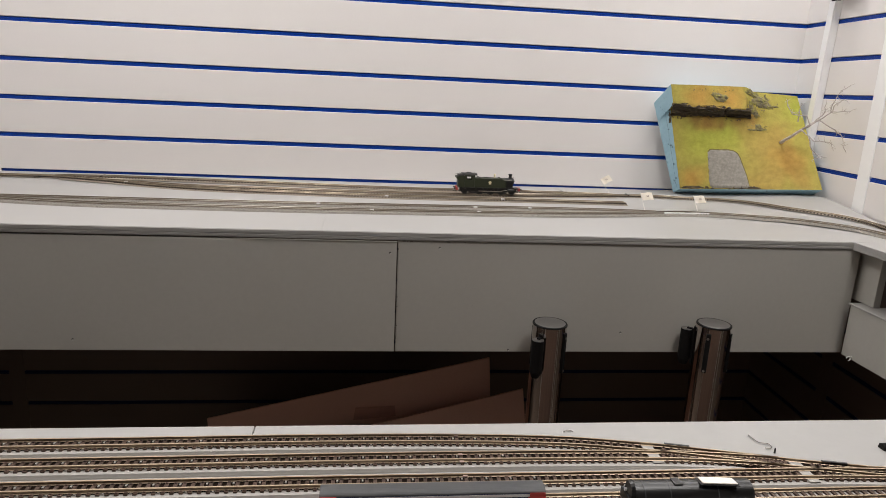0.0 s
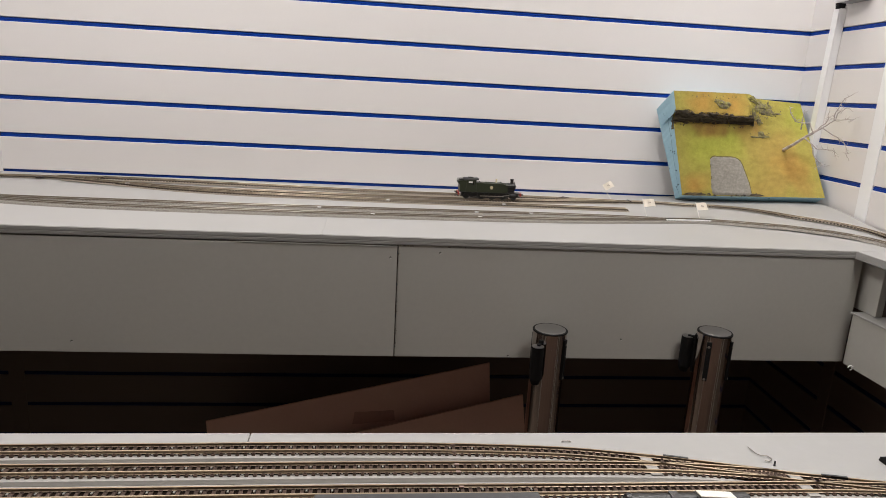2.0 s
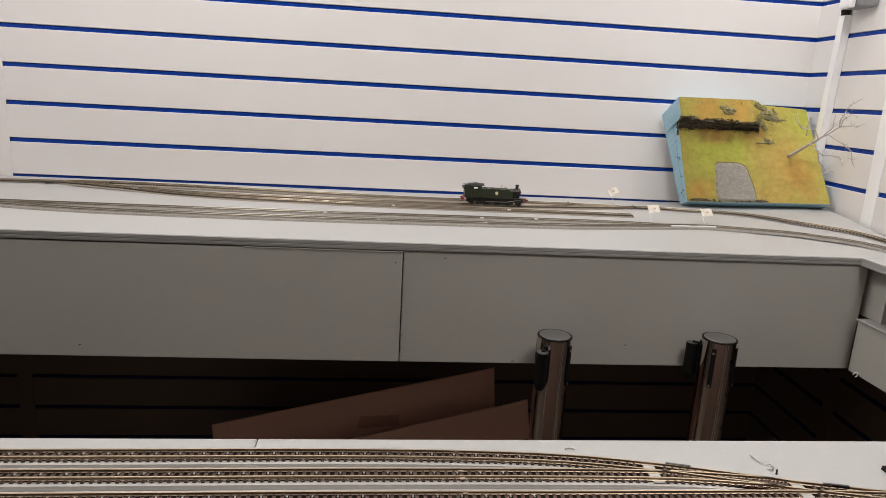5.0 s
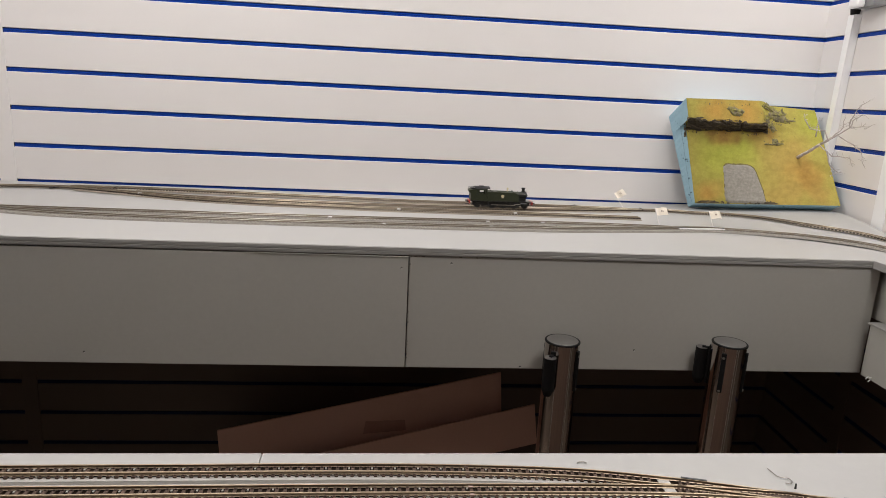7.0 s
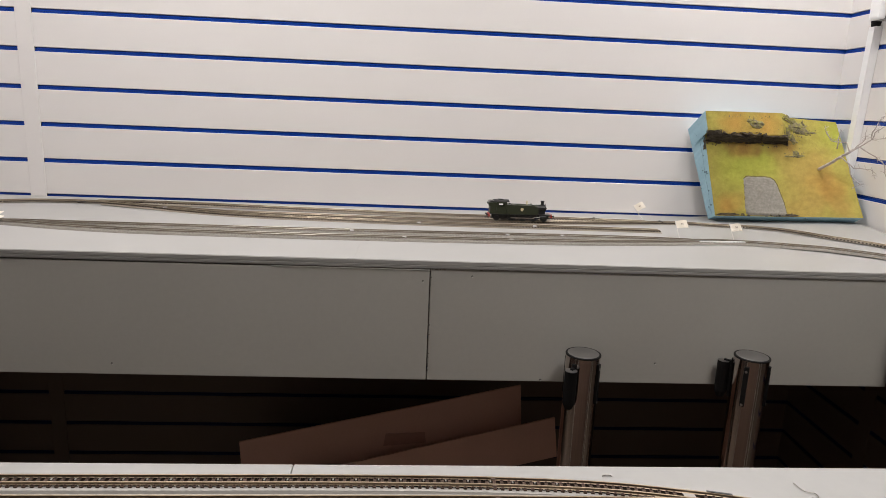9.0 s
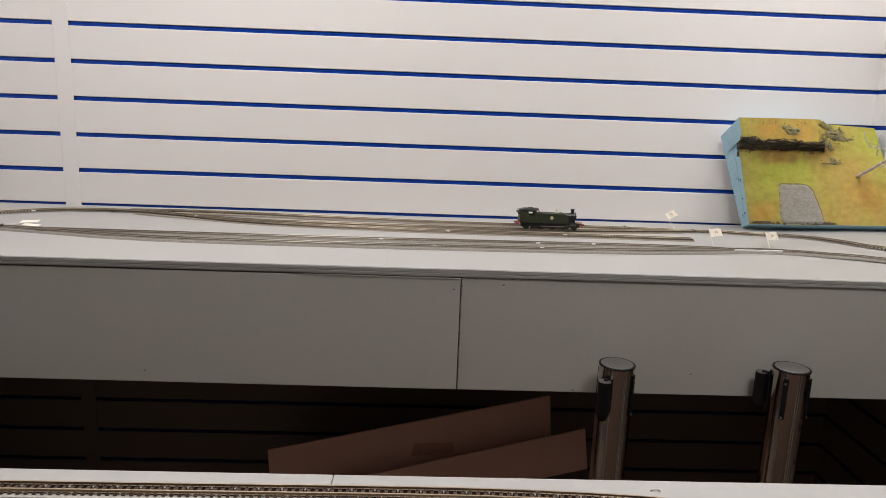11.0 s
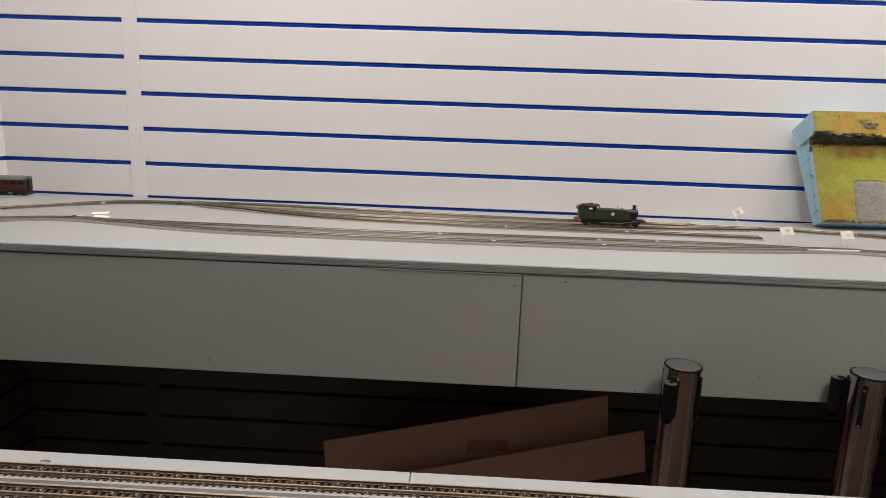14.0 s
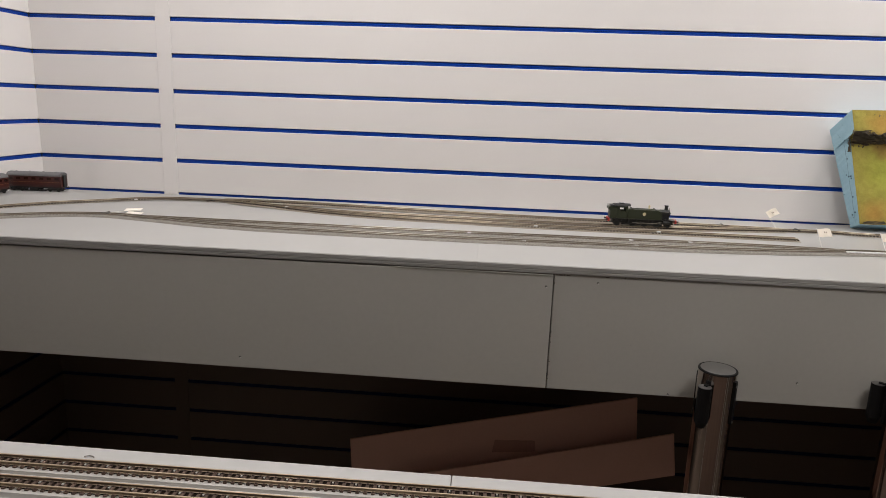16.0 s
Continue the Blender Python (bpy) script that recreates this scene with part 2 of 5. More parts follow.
def roadway():
    m, t, p = principled("grey_roadway", 0.6)
    w = t.nodes.new("ShaderNodeTexWave")
    w.wave_type = "RINGS"
    w.inputs["Scale"].default_value, w.inputs["Distortion"].default_value, w.inputs["Detail"].default_value = 45, 7.0, 3
    co = t.nodes.new("ShaderNodeTexCoord")
    mp = t.nodes.new("ShaderNodeMapping")
    mp.inputs["Location"].default_value = (-0.02, 0, -0.03)
    t.links.new(co.outputs["Object"], mp.inputs["Vector"])
    t.links.new(mp.outputs["Vector"], w.inputs["Vector"])
    n = noise_node(t, 160, 4)
    r = ramp(t, n.outputs["Fac"], [(0.3, (0.25, 0.230, 0.195)), (0.7, (0.36, 0.335, 0.292))])
    t.links.new(r.outputs["Color"], p.inputs["Base Color"])
    bp = t.nodes.new("ShaderNodeBump")
    bp.inputs["Strength"].default_value, bp.inputs["Distance"].default_value = 0.22, 0.001
    t.links.new(w.outputs["Fac"], bp.inputs["Height"])
    t.links.new(bp.outputs["Normal"], p.inputs["Normal"])
    return m


ROAD = roadway()


# ---- mesh helpers ----
def mesh_of(bm, name, material, smooth=False):
    me = bpy.data.meshes.new(name)
    bm.normal_update()
    bm.to_mesh(me)
    bm.free()
    me.materials.append(material)
    if smooth:
        me.shade_smooth()
    return me


def part(name, bm, material, parent, label="", smooth=False):
    ob = new(name, mesh_of(bm, name, material, smooth))
    ob.parent = parent
    if label:
        tagged(ob, label)
    return ob


def thing(name, at, label, category, group="", kind=""):
    e = new(name)
    e.empty_display_size = 0.02
    e.matrix_world = at
    return tagged(e, label, category, group, kind)


def block(bm, x0, x1, y0, y1, z0, z1, bevel=0.0):
    vs = [bm.verts.new((x, y, z)) for x in (x0, x1) for y in (y0, y1) for z in (z0, z1)]
    fs = [bm.faces.new([vs[i] for i in q]) for q in ((0, 1, 3, 2), (4, 6, 7, 5), (0, 4, 5, 1), (2, 3, 7, 6), (0, 2, 6, 4), (1, 5, 7, 3))]
    if bevel:
        es = {e for f in fs for e in f.edges}
        bmesh.ops.bevel(bm, geom=list(es), offset=bevel, segments=2, affect="EDGES", profile=0.6)
    return bm


def box(x0, x1, y0, y1, z0, z1, bevel=0.0):
    return block(bmesh.new(), x0, x1, y0, y1, z0, z1, bevel)


def cyl(bm, r0, r1, a, b, n=20):
    """A tapered round bar from a to b."""
    a, b = Vector(a), Vector(b)
    m = Matrix.Translation((a + b) / 2) @ (b - a).to_track_quat("Z", "Y").to_matrix().to_4x4()
    bmesh.ops.create_cone(bm, cap_ends=True, segments=n, radius1=r0, radius2=r1, depth=(b - a).length, matrix=m)
    return bm


def rod(r0, r1, a, b, n=20):
    return cyl(bmesh.new(), r0, r1, a, b, n)


def extrude_profile(pts, x0, x1, axis="x"):
    """A closed outline in (y, z), swept straight from x0 to x1."""
    bm = bmesh.new()
    place = (lambda s, p: (s, p[0], p[1])) if axis == "x" else (lambda s, p: (p[0], s, p[1]))
    rows = [[bm.verts.new(place(s, p)) for p in pts] for s in (x0, x1)]
    n = len(pts)
    for i in range(n):
        bm.faces.new((rows[0][i], rows[0][(i + 1) % n], rows[1][(i + 1) % n], rows[1][i]))
    bm.faces.new(rows[0][::-1])
    bm.faces.new(rows[1])
    bmesh.ops.recalc_face_normals(bm, faces=bm.faces)
    return bm


def soft(a):
    a = min(1.0, max(0.0, a))
    return a * a * (3 - 2 * a)


def table_z(x, y):
    """The far table's surface, bent to fit the camera's view: raised at the back, most in its two ends, with a low hump
    in the far corner.
    """
    return (1.1 + (0.003 + 0.0045 * soft((0.5 - x) / 0.8)) * soft((y - 1.88) / 0.13) + 0.006 * soft((x + 0.2) / 1.2) * soft((y - 1.45) / 0.5)
            + 0.034 * soft((x - 1.1) / 0.44) * soft((y - 1.46) / 0.36)
            + 0.018 * soft((1.995 - y) / 0.07) * max(soft((-0.97 - x) / 0.06) * soft((y - 1.80) / 0.06), soft((-1.105 - x) / 0.03) * soft((y - 1.64) / 0.06)))


# ---- the room ----
BACK, LEFT, RIGHT = 2.045, -1.170, 1.527
GROOVE0, PITCH, GROOVE = 1.108, 0.1, 0.0118
FIRST, LAST = -11, 15


def slat_wall(name, at, spans, label, skip=()):
    """A slatted panel wall: its face is local y = 0 and looks along -y; local x runs along it. spans: runs of slats."""
    x0, x1 = spans[0][0], spans[-1][1]
    wall = new(name, mesh_of(box(x0, x1, 0.012, 0.10, 0, CEILING), name, PAINT))
    wall.matrix_world = at
    tagged(wall, label, "wall", kind="structure")
    h, c = PITCH - GROOVE, 0.0012
    for a, b in spans:
        slat = mesh_of(extrude_profile([(c, 0), (0, c), (0, h - c), (c, h), (0.0118, h), (0.0118, 0)], a, b), "slat", SLAT)
        g = GROOVE
        rib = [(0.0020, 0.0004), (0.0020, 0.0036), (0.0040, 0.0040), (0.0040, 0.0048), (0.0024, 0.0052), (0.0024, 0.0084), (0.0060, 0.0090), (0.0060, g - 0.0006), (0.0116, g - 0.0006), (0.0116, 0.0004)]
        # Below table height the slats carry the shade in their colour.
        dark = mesh_of(extrude_profile([(c, 0), (0, c), (0, h - c), (c, h), (0.0118, h), (0.0118, 0)], a, b), "slat", SHADE_BROWN)
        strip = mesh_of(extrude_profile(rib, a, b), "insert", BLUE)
        # the low insert has the under-table shade in its colour
        low = mesh_of(extrude_profile(rib, a, b), "insert", INSERT_SHADE)
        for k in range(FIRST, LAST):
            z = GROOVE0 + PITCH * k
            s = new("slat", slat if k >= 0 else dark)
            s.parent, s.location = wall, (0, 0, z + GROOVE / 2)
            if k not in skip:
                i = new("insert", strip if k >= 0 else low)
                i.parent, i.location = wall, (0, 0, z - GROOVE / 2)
            else:
                part("filler", box(a, b, 0.0004, 0.0116, z - GROOVE / 2, z + GROOVE / 2), SLAT, wall)
    return wall


wall_back = slat_wall("wall_back", pose(0, BACK, 0), [(LEFT, -0.794), (-0.750, RIGHT + 0.02)], "white slatted shop wall with blue inserts in the grooves")
part("joint_strip", box(-0.7937, -0.7503, -0.0015, 0.0117, 1.09, CEILING, 0.001), SLAT, wall_back, "plain white upright joint strip")
part("joint_strip", box(-0.7937, -0.7503, -0.0015, 0.0117, 0, 1.089, 0.001), SHADE_BROWN, wall_back, "plain upright joint strip with shade in its colour")
part("joint_line", box(-0.7502, -0.7494, 0.0005, 0.0117, 1.09, CEILING), GAP, wall_back)
wall_left = slat_wall("wall_left", pose(LEFT, BACK, 0, 0, 0, 90) @ pose(-4.2, 0, 0), [(0, 4.2)], "white slatted shop side wall with blue inserts")
RW = pose(RIGHT, BACK, 0, 0, 0, -90 - 2.6)
wall_right = slat_wall("wall_right", RW, [(0.0, 0.343), (0.387, 0.93)], "white slatted shop side wall with blue inserts", skip=(0,))
part("joint_strip", box(0.3433, 0.3867, -0.0015, 0.0117, 0, 1.089, 0.001), SHADE_BROWN, wall_right, "plain upright joint strip with shade in its colour")
part("joint_strip", box(0.3433, 0.3867, -0.0015, 0.0117, 1.09, CEILING, 0.001), TRIM, wall_right, "plain white upright joint strip")
# The corner cells are open; this dark fill stands for their shade.
for x0, x1 in ((LEFT - 0.0117, LEFT - 0.0002), (RIGHT + 0.0202, RIGHT + 0.03)):
    part("corner_gap", box(x0, x1, 0.0004, 0.0119, 0, CEILING), GAP, wall_back)
# Unseen walls; their grey keeps bounced light low under the table.
for nm, m in (("wall_front", box(-1.3, 4.2, -2.25, -2.15, 0, CEILING)), ("wall_far_right", box(4.1, 4.2, -2.15, 1.2, 0, CEILING)), ("wall_return", box(1.66, 4.2, 1.16, 1.26, 0, CEILING))):
    w = new(nm, mesh_of(m, nm, PAINT))
    tagged(w, "plain grey shop wall out of view, toned to limit bounce", "wall", kind="structure")
floor = tagged(new("floor", mesh_of(box(-1.4, 4.3, -2.3, 2.2, -0.1, 0), "floor", CARPET)), "brown carpet floor of the shop", "floor", kind="structure")
ceiling = tagged(new("ceiling", mesh_of(box(-1.4, 4.3, -2.3, 2.2, CEILING, CEILING + 0.1), "ceiling", CEIL)), "white tiled shop ceiling", "ceiling", kind="structure")

DIFF = principled("light_diffuser", 0.6)[0]
glow = DIFF.node_tree.nodes["Principled BSDF"]
glow.inputs["Emission Color"].default_value, glow.inputs["Emission Strength"].default_value = (1, 0.95, 0.88, 1), 2.0
for lx, ly, watts in LIGHTS:
    e = thing("ceiling_light", pose(lx, ly, CEILING), "assumed square ceiling light panel, out of view", "light", "ceiling lights")
    fr = bmesh.new()
    for a in ((-0.3, 0.3, -0.3, -0.285), (-0.3, 0.3, 0.285, 0.3), (-0.3, -0.285, -0.285, 0.285), (0.285, 0.3, -0.285, 0.285)):
        block(fr, *a, -0.014, 0)
    part("frame", fr, TRIM, e)
    part("diffuser", box(-0.2848, 0.2848, -0.2848, 0.2848, -0.008, -0.001), DIFF, e)
    lamp = bpy.data.lights.new("panel_lamp", "AREA")
    lamp.shape, lamp.size, lamp.energy, lamp.color = "SQUARE", 0.56, watts, (1.0, 0.982, 0.966) if ly > 1.5 else (0.992, 0.960, 0.944)
    lo = new("panel_lamp", lamp)
    lo.location = (lx, ly, CEILING - 0.02)

# ---- right wall fittings ----
trunk = thing("cable_trunking", RW @ pose(0.1405, 0, 1.662, 0, 2.2, 0) @ pose(0, 0, -1.662), "white plastic cable trunking running up the wall corner", "trunking")
part("channel", box(-0.0125, 0.0125, -0.019, -0.0005, 1.135, 1.662, 0.0015), TRIM, trunk)
part("cover", box(-0.0120, 0.0120, -0.0225, -0.0192, 1.135, 1.660, 0.001), TRIM, trunk)
sock = thing("wall_socket", RW @ pose(0.154, 0, 1.665), "grey metal-clad wall socket with a white plate", "socket")
part("back_box", box(0.012, 0.096, -0.040, 0, 0.006, 0.10, 0.006), GALV, sock, "grey metal box")
part("face_plate", box(0.0962, 0.0995, -0.033, -0.008, 0.030, 0.085, 0.001), TRIM, sock, "white switch plate")
for dy in (-0.027, -0.014):
    part("screw", rod(0.0028, 0.0028, (0.0996, dy, 0.042), (0.1008, dy, 0.042), 10), SCREW, sock)
part("cable_gland", rod(0.011, 0.013, (-0.012, -0.014, -0.004), (-0.012, -0.014, 0.010), 16), BLACK, sock)
plug = thing("plug_adaptor", RW @ pose(0.199, -0.0405, 1.670), "white plug adaptor on the socket", "plug")
part("body", box(-0.022, 0.021, -0.020, 0.0, 0, 0.075, 0.007), TRIM, plug)

# ---- far table ----
FRONT, FASCIA = 1.4085, 1.412
table = thing("layout_table", pose(0, 0, 0), "grey painted plywood model railway table along the wall", "table")


def warped_top(x0, x1, y0, y1, thick, nx, ny):
    bm = bmesh.new()
    top = [[bm.verts.new((x0 + (x1 - x0) * i / nx, y0 + (y1 - y0) * j / ny, 0)) for j in range(ny + 1)] for i in range(nx + 1)]
    for row in top:
        for v in row:
            v.co.z = table_z(v.co.x, v.co.y)
    low = [[bm.verts.new((v.co.x, v.co.y, 1.1 - thick)) for v in row] for row in top]
    for i in range(nx):
        for j in range(ny):
            bm.faces.new((top[i][j], top[i + 1][j], top[i + 1][j + 1], top[i][j + 1]))
            bm.faces.new((low[i][j], low[i][j + 1], low[i + 1][j + 1], low[i + 1][j]))
    for j in range(ny):
        bm.faces.new((top[0][j], top[0][j + 1], low[0][j + 1], low[0][j]))
        bm.faces.new((top[nx][j + 1], top[nx][j], low[nx][j], low[nx][j + 1]))
    for i in range(nx):
        bm.faces.new((top[i + 1][0], top[i][0], low[i][0], low[i + 1][0]))
        bm.faces.new((top[i][ny], top[i + 1][ny], low[i + 1][ny], low[i][ny]))
    return bm


def ply_edge(x0, x1, y, z0, z1, seed):
    """A plywood edge: plies standing proud of worn glue lines, with nicks here and there."""
    rnd = random.Random(seed)
    n = max(8, int((x1 - x0) / 0.006))
    levels = [(0.0, -0.0002), (0.06, -0.0010), (0.25, -0.0012), (0.40, -0.0012), (0.44, -0.0005), (0.48, -0.0005), (0.52, -0.0012), (0.72, -0.0013), (0.95, -0.0012), (1.0, -0.0006)]
    bm = bmesh.new()
    rows = []
    for i in range(n + 1):
        x = x0 + (x1 - x0) * i / n
        row = []
        for f, d in levels:
            w = noise.noise(Vector((x * 22, f * 5, seed))) * 0.00035
            if rnd.random() < 0.0012:
                w += 0.0008
            row.append(bm.verts.new((x, y + d + w, z0 + (z1 - z0) * f + noise.noise(Vector((x * 9, f * 3, seed + 7))) * 0.00035)))
        rows.append(row + [bm.verts.new((x, y + 0.001, z1)), bm.verts.new((x, y + 0.001, z0))])
    k = len(rows[0])
    for a, b in zip(rows, rows[1:]):
        for i in range(k):
            bm.faces.new((a[i], b[i], b[(i + 1) % k], a[(i + 1) % k]))
    bm.faces.new(rows[0])
    bm.faces.new(rows[-1][::-1])
    bmesh.ops.recalc_face_normals(bm, faces=bm.faces)
    return bm


SEAM = 0.163
for a, b in ((LEFT + 0.001, SEAM - 0.00012), (SEAM + 0.00012, 1.50)):
    part("tabletop", warped_top(a, b, FRONT + 0.0012, BACK - 0.001, 0.016, 90, 54), TABLE, table, smooth=True).data.set_sharp_from_angle(angle=0.6)
    part("edge_band", ply_edge(a, b, FRONT, 1.0838, 1.0994, 3 if a < 0 else 5), GREY_EDGE, table, "grey painted plywood edge with visible plies")
skew = box(-1.16, 0.3132, FASCIA, FASCIA + 0.012, 0.846, 1.0805, 0.0012)
for v in skew.verts:
    v.co.y += 0.003 - 0.0095 * (v.co.x + 1.16) / 1.472
part("fascia", skew, GREY, table, "grey painted fascia board")
part("fascia", box(0.3155, 1.322, FASCIA - 0.0012, FASCIA + 0.012, 0.844, 1.0834, 0.0010), GREY, table, "grey painted fascia board")
# Pale strip stands for light caught on the fascia's top edge.
strip = box(0.0, 0.3140, FASCIA - 0.0010, FASCIA + 0.0010, 1.0806, 1.0819)
for v in strip.verts:
    v.co.y += 0.003 - 0.0095 * (v.co.x + 1.16) / 1.472 - 0.0006
part("edge_highlight", strip, BED, table, "pale strip painted as light along the fascia top")
for sx, sz, sy in ((0.400, 1.069, -0.0012), (0.800, 0.889, -0.0012), (-0.32, 0.869, -0.0024), (0.30, 1.058, -0.0064), (-0.93, 0.872, 0.0015), (0.556, 0.848, -0.0012)):
    hole = part("screw_hole", rod(0.0021, 0.0021, (sx, FASCIA + sy - 0.0004, sz), (sx, FASCIA + sy + 0.0005, sz), 14), GAP, table)
    part("screw", rod(0.0014, 0.0012, (sx + 0.0006, FASCIA + sy - 0.0008, sz - 0.0013), (sx + 0.0008, FASCIA + sy + 0.0004, sz - 0.0013), 12), SCREW_BRIGHT, hole, "bright screw head")
rnd = random.Random(8)
bm = bmesh.new()
for i in range(22):
    z = 0.85 + 0.225 * rnd.random()
    w, h = 0.0006 + 0.0022 * rnd.random() ** 2, 0.001 + 0.004 * rnd.random()
    block(bm, 0.3157, 0.3157 + w, FASCIA - 0.0015, FASCIA, z, z + h)
for i in range(9):
    x = 0.317 + 0.14 * rnd.random() ** 2
    block(bm, x, x + 0.001 + 0.006 * rnd.random(), FASCIA - 0.0015, FASCIA, 1.0808 - 0.0012 * rnd.random() ** 2, 1.0826)
tagged(part("chipped_edge", bm, SCREW, table), "chipped paint along the board edge", kind="stuff")
bm = bmesh.new()
for x, z, w, h in ((0.4676, 0.9448, 0.006, 0.0012), (0.4726, 0.9454, 0.002, 0.003)):
    block(bm, x, x + w, FASCIA - 0.0016, FASCIA, z, z + h)
part("scuff", bm, BED, table, "small pale scuff on the paint")
for lx in (-1.12,):
    part("leg", box(lx - 0.022, lx + 0.022, FASCIA + 0.03, FASCIA + 0.074, 0, 1.0832, 0.002), GREY, table)

# return table along the side wall
ret = thing("return_table", pose(0, 0, 0), "grey painted return table with an open bay below its top", "table")
part("tabletop", box(1.301, 1.50, 0.66, FRONT - 0.0005, 1.0845, 1.1003, 0.001), TABLE, ret)
part("edge_band", box(1.2985, 1.3008, 0.66, FRONT - 0.002, 1.0838, 1.0998), GREY_EDGE, ret, "grey painted plywood edge")
part("post", box(1.334, 1.350, 1.3598, 1.4400, 0.968, 1.084, 0.001), GREY, ret)
part("shelf", box(1.303, 1.49, 0.70, 1.395, 0.9638, 0.9676, 0.0005), GREY_EDGE, ret)
part("lower_fascia", box(1.305, 1.317, 0.66, 1.388, 0.850, 0.9635, 0.001), GREY, ret)
# Bay interior; its shade is put into the brown of these panels.
part("back_panel", box(1.478, 1.49, 0.70, 1.30, 0.972, 1.084), SHADE_BROWN, ret)
part("bay_end", box(1.352, 1.477, 1.3618, 1.3738, 0.968, 1.084), SHADE_BROWN, ret)
for ly in (0.70,):
    part("leg", box(1.42, 1.46, ly, ly + 0.04, 0, 0.9638, 0.002), GREY, ret)
hook = thing("cup_hook", pose(1.302, 1.356, 0.853), "small bright metal cup hook under the fascia", "hook")
hb = bmesh.new()
for i in range(9):
    a0, a1 = math.pi * 1.5 * i / 9, math.pi * 1.5 * (i + 1) / 9
    cyl(hb, 0.0012, 0.0012, (-0.004 - 0.005 * math.cos(a0), 0, 0.005 * math.sin(a0)), (-0.004 - 0.005 * math.cos(a1), 0, 0.005 * math.sin(a1)), 8)
cyl(hb, 0.0012, 0.0012, (0.003, 0, 0.004), (-0.001, 0, 0.0), 8)
part("loop", hb, WIRE, hook)

# ---- near table ----
NEAR = 0.643
near = thing("front_table", pose(0, 0, 0), "grey painted plywood table carrying several narrow tracks", "table")
for a, b in ((-1.15, 0.1655), (0.1660, 1.29)):
    part("tabletop", box(a, b, 0.30, NEAR, 1.0845, 1.1, 0.0012), TABLE, near)
# Unseen board, added to block light below the table and tint post reflections.
part("light_block", box(0.02, 1.245, NEAR - 0.053, NEAR - 0.043, 0.0, 1.0842), LIGHT_BLOCK, near, "unseen brown board that blocks light under the table")
for lx in (-1.1, -0.025, 1.248):
    part("leg", box(lx, lx + 0.04, 0.34, 0.38, 0, 1.0842, 0.002), GREY, near)
    # Unseen leg, set here to reflect as a pale streak in the posts.
    part("leg", box(lx, lx + 0.04, NEAR - 0.060, NEAR - 0.020, 0, 1.0842, 0.002), GREY, near)


# ---- tracks ----
def spline(pts, step):
    """Even steps along a smooth curve through plan points."""
    p = [Vector(q) for q in pts]
    p = [p[0] * 2 - p[1]] + p + [p[-1] * 2 - p[-2]]
    fine = []
    for i in range(1, len(p) - 2):
        for j in range(24):
            t = j / 24
            a, b, c, d = p[i - 1:i + 3]
            fine.append(0.5 * (2 * b + (c - a) * t + (2 * a - 5 * b + 4 * c - d) * t * t + (3 * b - a - 3 * c + d) * t ** 3))
    fine.append(p[-2])
    out, need, at = [fine[0]], step, 0.0
    for a, b in zip(fine, fine[1:]):
        d = (b - a).length
        while at + d >= need:
            out.append(a + (b - a) * ((need - at) / d))
            need += step
        at += d
    return out


def normals(line):
    ns = []
    for i in range(len(line)):
        d = (line[min(i + 1, len(line) - 1)] - line[max(i - 1, 0)]).normalized()
        ns.append(Vector((-d.y, d.x)))
    return ns


def sweep(line, ground, profile):
    """A closed outline (offset to the left, height) carried along the line."""
    bm = bmesh.new()
    rows = []
    for p, n in zip(line, normals(line)):
        z = ground(p.x, p.y)
        rows.append([bm.verts.new((p.x + n.x * o, p.y + n.y * o, z + h)) for o, h in profile])
    k = len(profile)
    for a, b in zip(rows, rows[1:]):
        for i in range(k):
            bm.faces.new((a[i], a[(i + 1) % k], b[(i + 1) % k], b[i]))
    bm.faces.new(rows[0])
    bm.faces.new(rows[-1][::-1])
    bmesh.ops.recalc_face_normals(bm, faces=bm.faces)
    return bm


def rail_profile(off, base, w, h):
    f, hd, wb = w * 2.1, w * 0.5, w * 0.26
    return [(off - f / 2, base), (off + f / 2, base), (off + wb, base + h * 0.22), (off + wb, base + h * 0.62), (off + hd, base + h * 0.7), (off + hd, base + h),
            (off - hd, base + h), (off - hd, base + h * 0.7), (off - wb, base + h * 0.62), (off - wb, base + h * 0.22)]


def head_profile(off, base, w, h):
    return [(off - w * 0.5, base + h * 0.62), (off + w * 0.5, base + h * 0.62), (off + w * 0.5, base + h * 0.92), (off + w * 0.3, base + h), (off - w * 0.3, base + h), (off - w * 0.5, base + h * 0.92)]


def web_profile(off, base, w, h):
    return [(off - w * 0.95, base), (off + w * 0.95, base), (off + w * 0.95, base + h * 0.12), (off + w * 0.28, base + h * 0.26), (off + w * 0.28, base + h * 0.615), (off - w * 0.28, base + h * 0.615), (off - w * 0.28, base + h * 0.26), (off - w * 0.95, base + h * 0.12)]


def flat(x, y):
    return 1.1


